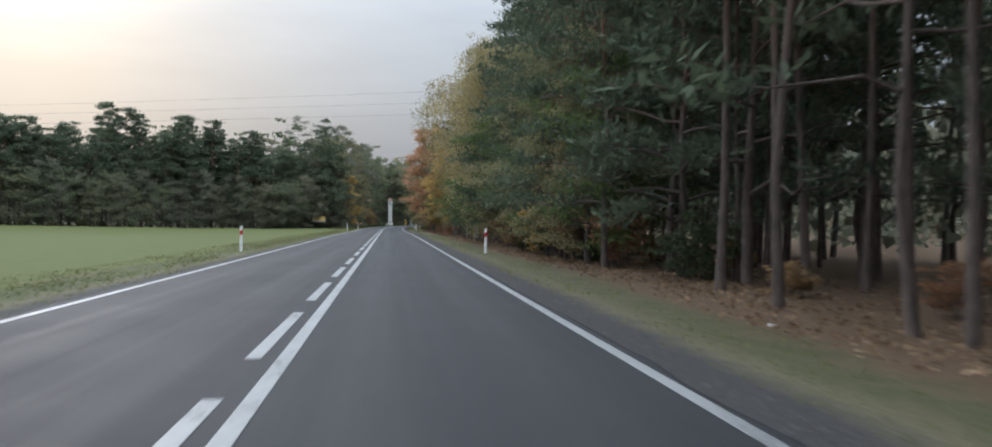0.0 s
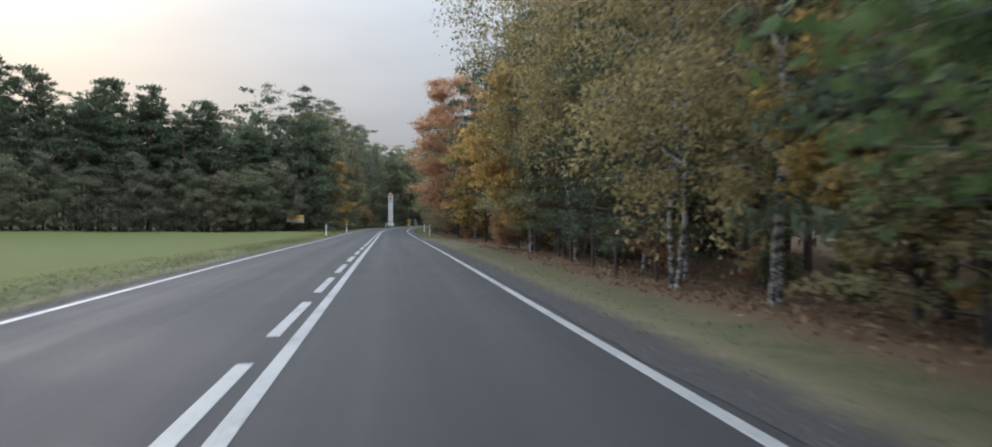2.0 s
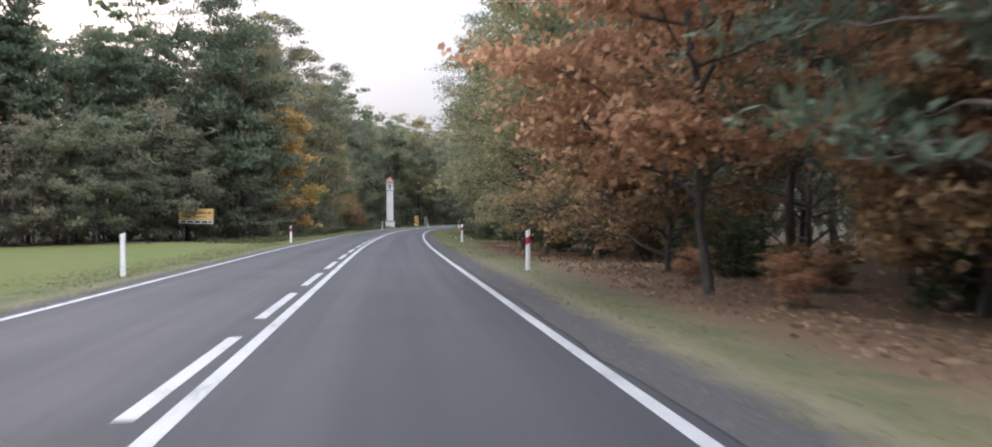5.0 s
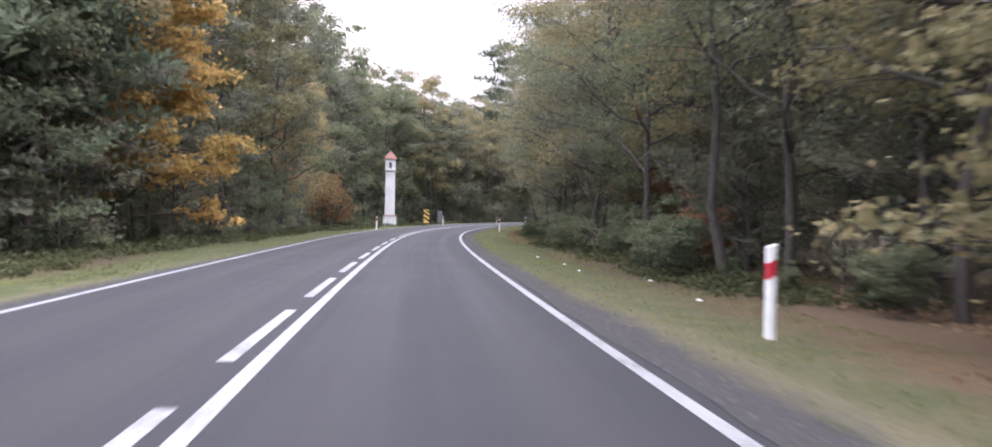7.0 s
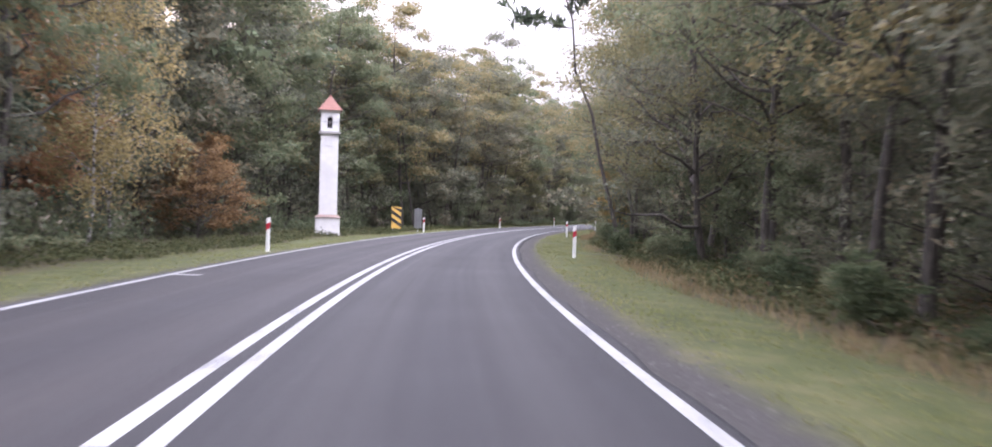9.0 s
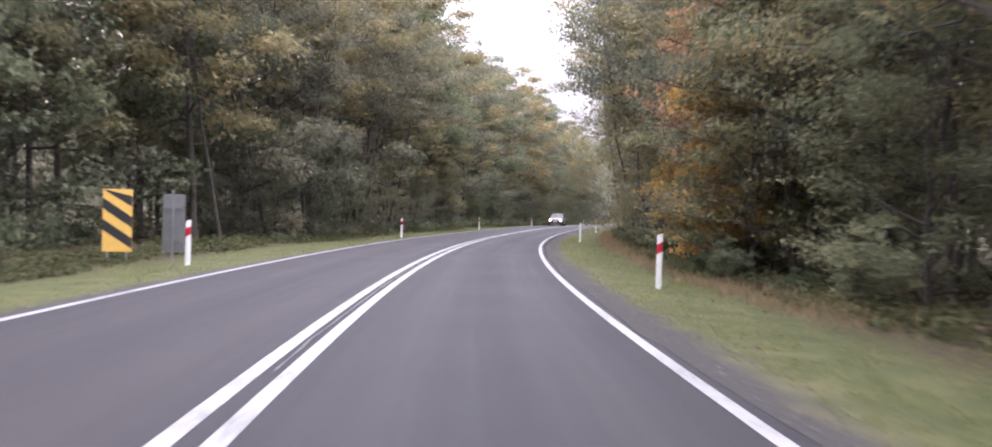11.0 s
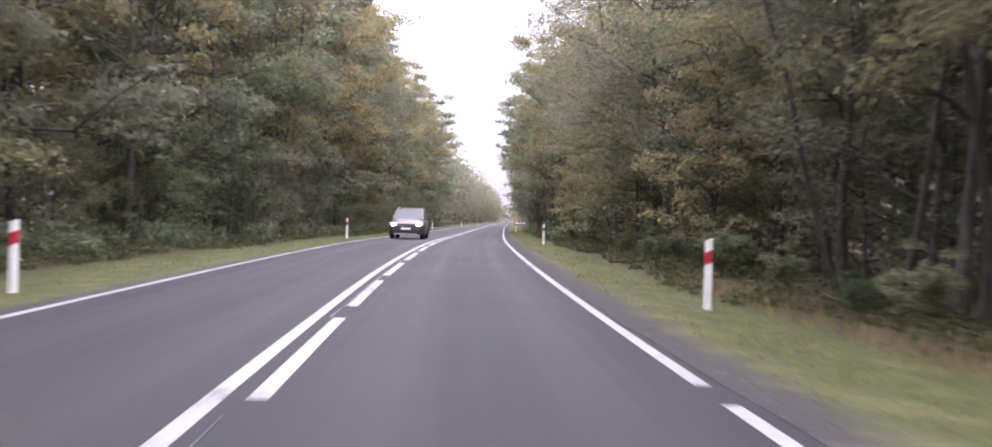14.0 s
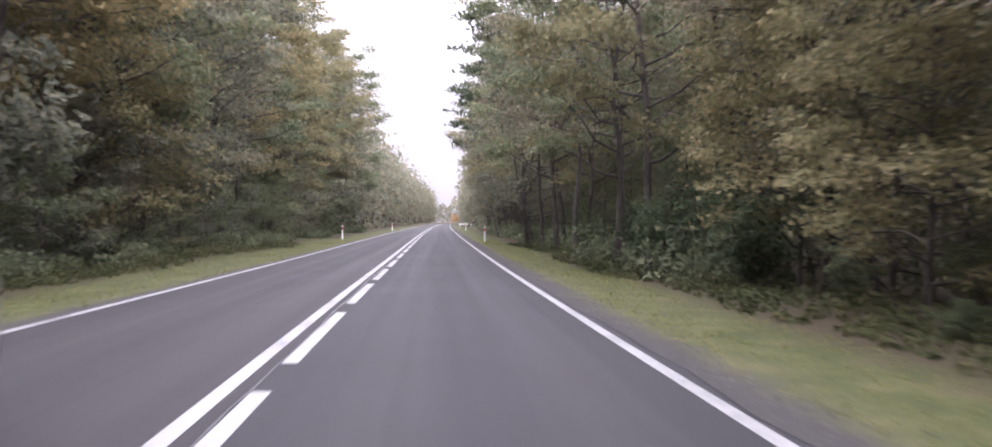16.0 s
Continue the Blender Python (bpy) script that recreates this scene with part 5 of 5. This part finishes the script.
# ---- forest tracks ----
def forest_track(c, label):
    us = np.concatenate([[3.45, 3.8], np.arange(4.2, 8, .5), np.arange(8, 16, 1.5)])
    vs, fs = [], []
    k = 7
    for u in us:
        half = (2.7 if c < 200 else 1.15) + 2.5 * math.exp(-(u - 3.45) * 1.3)
        for j in range(k):
            q = track_s(c, u) + half * (2 * j / (k - 1) - 1) + .25 * math.sin(u * 1.7 + j)
            rut = -.03 if j in (2, 4) else 0
            edge = -.06 if j in (0, k - 1) else 0
            vs.append(ground_at(q, u, (-.035 if u < 3.6 else .0 if u < 4 else .02) + rut + edge))
    for i in range(len(us) - 1):
        for j in range(k - 1):
            a = i * k + j
            fs.append((a, a + 1, a + k + 1, a + k))
    ob = raw_mesh("forest_track", vs, fs, MAT["gravel"], None, "", True)
    tagged(ob, label, "track", kind="structure")


forest_track(113.3, "dark gravel forest track that leaves the road")
forest_track(327.4, "dark gravel forest track among the leafy trees")


# ---- oncoming car ----
def loft(sections, mat, name, parent, label="", close=True):
    """A shell through half sections, mirrored: each section is a list of (x, y, z) from the sill up to the middle."""
    bm = bmesh.new()
    rows = []
    for sec in sections:
        full = [(-x, y, z) for x, y, z in sec] + [(x, y, z) for x, y, z in reversed(sec)]
        rows.append([bm.verts.new(p) for p in full])
    for a, b in zip(rows, rows[1:]):
        for i in range(len(a) - 1):
            bm.faces.new((a[i], a[i + 1], b[i + 1], b[i]))
    if close:
        bm.faces.new(rows[0][::-1])
        bm.faces.new(rows[-1])
    bmesh.ops.recalc_face_normals(bm, faces=bm.faces)
    return part(name, bm, mat, parent, label, True)


def car():
    x, y, z = line_at(371.0, -1.85)
    root = empty("oncoming_car", pose(x, y, z, 0, 0, heading(373)), "dark brown family car with lit headlamps on the road", "car")
    P = MAT["carpaint"]
    # y runs from the nose (0) to the tail (4.35)
    def low(yy, w, zb, zs, zt, zm):
        return [(w * .8, yy, zb), (w * .97, yy, zb + .1), (w, yy, .62), (w * .99, yy, zs), (w * .9, yy, zt), (w * .55, yy, zm), (.02, yy, zm + .015)]
    loft([low(.0, .72, .30, .62, .70, .73), low(.06, .80, .24, .70, .80, .83), low(.22, .87, .22, .80, .90, .93), low(.7, .91, .20, .86, .97, 1.01),
          low(1.25, .92, .20, .92, 1.03, 1.08), low(2.4, .925, .2, .96, 1.04, 1.06), low(3.6, .915, .22, .98, 1.05, 1.06), low(4.2, .86, .3, .96, 1.03, 1.04),
          low(4.35, .78, .42, .9, .98, 1.0)], P, "body", root)
    loft([[(.80, 2.02, 1.52), (.62, 2.0, 1.60), (.02, 1.98, 1.625)], [(.74, 2.6, 1.56), (.64, 2.6, 1.64), (.02, 2.6, 1.665)],
          [(.73, 3.4, 1.55), (.62, 3.4, 1.62), (.02, 3.4, 1.645)], [(.68, 4.0, 1.46), (.56, 4.02, 1.53), (.02, 4.05, 1.55)]], P, "roof", root)
    def pane(pts, name, mat, thick=.015, label=""):
        bm = bmesh.new()
        f = bm.faces.new([bm.verts.new(p) for p in pts])
        bm.normal_update()
        bmesh.ops.solidify(bm, geom=[f], thickness=thick)
        return part(name, bm, mat, root, label)
    G = MAT["carglass"]
    pane([(-.80, 1.12, 1.05), (.80, 1.12, 1.05), (.66, 1.98, 1.58), (-.66, 1.98, 1.58)], "windscreen", G, label="grey reflecting windscreen")
    for sx in (-1, 1):
        pane([(sx * .85, 1.25, 1.04), (sx * .86, 2.55, 1.06), (sx * .74, 2.55, 1.54), (sx * .73, 2.0, 1.52)], "side_window", G)
        pane([(sx * .86, 2.62, 1.06), (sx * .85, 3.5, 1.07), (sx * .73, 3.4, 1.52), (sx * .74, 2.62, 1.54)], "side_window", G)
        pane([(sx * .85, 3.56, 1.07), (sx * .82, 4.1, 1.09), (sx * .71, 3.9, 1.45), (sx * .73, 3.46, 1.51)], "side_window", G)
        v, f = tube_arrays([(sx * .82, 1.08, 1.03), (sx * .75, 1.5, 1.3), (sx * .68, 2.0, 1.58)], [.045, .04, .04], 8)
        link_mesh("windscreen_pillar", quads_mesh("windscreen_pillar", v, f), P, root)
        v, f = tube_arrays([(sx * .66, 2.1, 1.63), (sx * .66, 2.4, 1.70), (sx * .66, 3.6, 1.69), (sx * .62, 3.9, 1.60)], [.02, .02, .02, .02], 8)
        link_mesh("roof_rail", quads_mesh("roof_rail", v, f), MAT["steel"], root, "silver roof rail")
        bm = box(bmesh.new(), sx * 1.0, 1.42, 1.08, .2, .1, .14, .035)
        part("wing_mirror", bm, P, root)
        # headlamp: housing with a lit lens
        bm = bmesh.new()
        lens = [(sx * .50, .05, .70), (sx * .52, .07, .83), (sx * .86, .26, .88), (sx * .87, .22, .76), (sx * .74, .08, .68)]
        f0 = bm.faces.new([bm.verts.new(p) for p in lens])
        bm.normal_update()
        bmesh.ops.solidify(bm, geom=[f0], thickness=.03)
        bmesh.ops.translate(bm, verts=bm.verts, vec=(0, -.035, 0))
        lamp = part("headlamp", bm, MAT["lens"], root, "warm lit headlamp")
        bm = bmesh.new()
        bmesh.ops.create_uvsphere(bm, u_segments=16, v_segments=10, radius=.085)
        bmesh.ops.scale(bm, vec=(1.15, .5, .9), verts=bm.verts)
        bmesh.ops.translate(bm, verts=bm.verts, vec=(sx * .66, .035, .77))
        part("bulb", bm, MAT["headlight"], lamp, "glowing lamp")
        bm = box(bmesh.new(), sx * .62, .0, .42, .24, .05, .1, .02)
        part("fog_lamp", bm, MAT["trim"], root, "dark fog lamp recess")
        for wy in (.86, 3.5):
            w = empty("wheel", Matrix.Translation((sx * .80, wy, .345)))
            w.parent = root
            ang = np.linspace(0, 2 * np.pi, 28, endpoint=False)
            prof = [(-.1, .2), (-.11, .31), (-.08, .345), (.08, .345), (.11, .31), (.1, .2)]
            vs = [(px, r * math.cos(a), r * math.sin(a)) for a in ang for px, r in prof]
            k = len(prof)
            fs = [(i * k + j, i * k + j + 1, ((i + 1) % 28) * k + j + 1, ((i + 1) % 28) * k + j) for i in range(28) for j in range(k - 1)]
            raw_mesh("tyre", vs, fs, MAT["rubber"], w, "", True)
            bm = bmesh.new()
            bmesh.ops.create_cone(bm, cap_ends=True, segments=28, radius1=.2, radius2=.2, depth=.15)
            for q in range(5):
                box(bm, .11 * math.cos(q * 1.2566), .11 * math.sin(q * 1.2566), .08 * sx, .2, .05, .02, 0, Euler((0, 0, q * 1.2566)))
            bmesh.ops.rotate(bm, cent=(0, 0, 0), matrix=Matrix.Rotation(math.pi / 2, 3, 'Y'), verts=bm.verts)
            part("rim", bm, MAT["steel"], w, "silver alloy rim")
            # dark lip of the wheel arch
            ar = np.linspace(-.35, math.pi + .35, 14)
            v, f = tube_arrays([(sx * .905, wy + .40 * math.cos(a), .36 + .40 * math.sin(a)) for a in ar], [.035] * 14, 6)
            link_mesh("wheel_arch", quads_mesh("wheel_arch", v, f), MAT["trim"], root, "dark wheel arch lip")
    # grille with chrome bars
    part("grille", box(bmesh.new(), 0, .02, .70, .92, .06, .2, .03), MAT["trim"], root, "dark grille")
    for zz, w in ((.80, .96), (.70, .86)):
        part("grille_bar", box(bmesh.new(), 0, -.015, zz, w, .03, .028, .008), MAT["steel"], root, "bright grille bar")
    part("lower_grille", box(bmesh.new(), 0, .015, .42, 1.0, .06, .16, .02), MAT["trim"], root, "dark lower grille")
    part("skid_plate", box(bmesh.new(), 0, .01, .27, 1.25, .08, .06, .02), MAT["steel"], root, "silver lower bumper strip")
    part("number_plate", box(bmesh.new(), 0, -.03, .555, .52, .015, .11, .004), MAT["white"], root, "plain white number plate")


car()


# ---- overhead line ----
for k, (dx, h) in enumerate(((0.0, 9.6), (0.35, 10.5), (-0.35, 11.3))):
    a, b = Vector((-92 + dx, 111.5, h + 1.2)), Vector((72 + dx, 38.8, h + .6))
    pts = []
    for i in range(33):
        q = i / 32
        p = a.lerp(b, q)
        p.z -= 4 * .9 * q * (1 - q)
        pts.append(p)
    v, f = tube_arrays(pts, [.009] * 33, 6)
    tagged(link_mesh("power_line", quads_mesh("power_line", v, f), MAT["cable"]), "thin grey power line slung over the road", "cable", "power lines")


# ---- small things on and beside the road ----
bar = []
for q, w in ((226.5, -3.42), (226.5, -2.9), (226.75, -2.9), (226.75, -3.42)):
    bar.append(line_at(q, w, .0075))
raw_mesh("edge_mark", bar, [(0, 1, 2, 3)], MAT["paint"], road)


def tar_seam(s0, s1, u, width, seed):
    """A wavering line of tar along a joint of the asphalt."""
    rng = np.random.default_rng(seed)
    q = np.arange(s0, s1, .6)
    w = u + np.cumsum(rng.normal(size=len(q)) * .008)
    vs = []
    for a, b in zip(q, w):
        h = width * rng.uniform(.3, 1)
        vs += [line_at(a, b - h / 2, .005), line_at(a, b + h / 2, .005)]
    fs = [(2 * i, 2 * i + 1, 2 * i + 3, 2 * i + 2) for i in range(len(q) - 1)]
    raw_mesh("tar_seam", vs, fs, MAT["tar"], road, "dark tar seam")


tar_seam(262, 330, .06, .04, 2)
tar_seam(335, 400, .03, .03, 4)


def paper(i):
    rng = np.random.default_rng(400 + i)
    bm = bmesh.new()
    bmesh.ops.create_icosphere(bm, subdivisions=2, radius=.055)
    for v in bm.verts:
        v.co *= rng.uniform(.55, 1.1)
        v.co.z *= .5
    return part("paper_litter", bm, MAT["white"])


for i, (s, u) in enumerate(((195.3, 5.8), (191, 6.1), (187.8, 6.0), (184, 7.0), (178.5, 6.4), (101, 7.2), (12.5, 6.8))):
    ob = paper(i)
    ob.matrix_basis = pose(*ground_at(s, u, .01), 0, 0, i * 50)
    tagged(ob, "crumpled scrap of white paper on the grass verge", "litter", "scraps of litter")
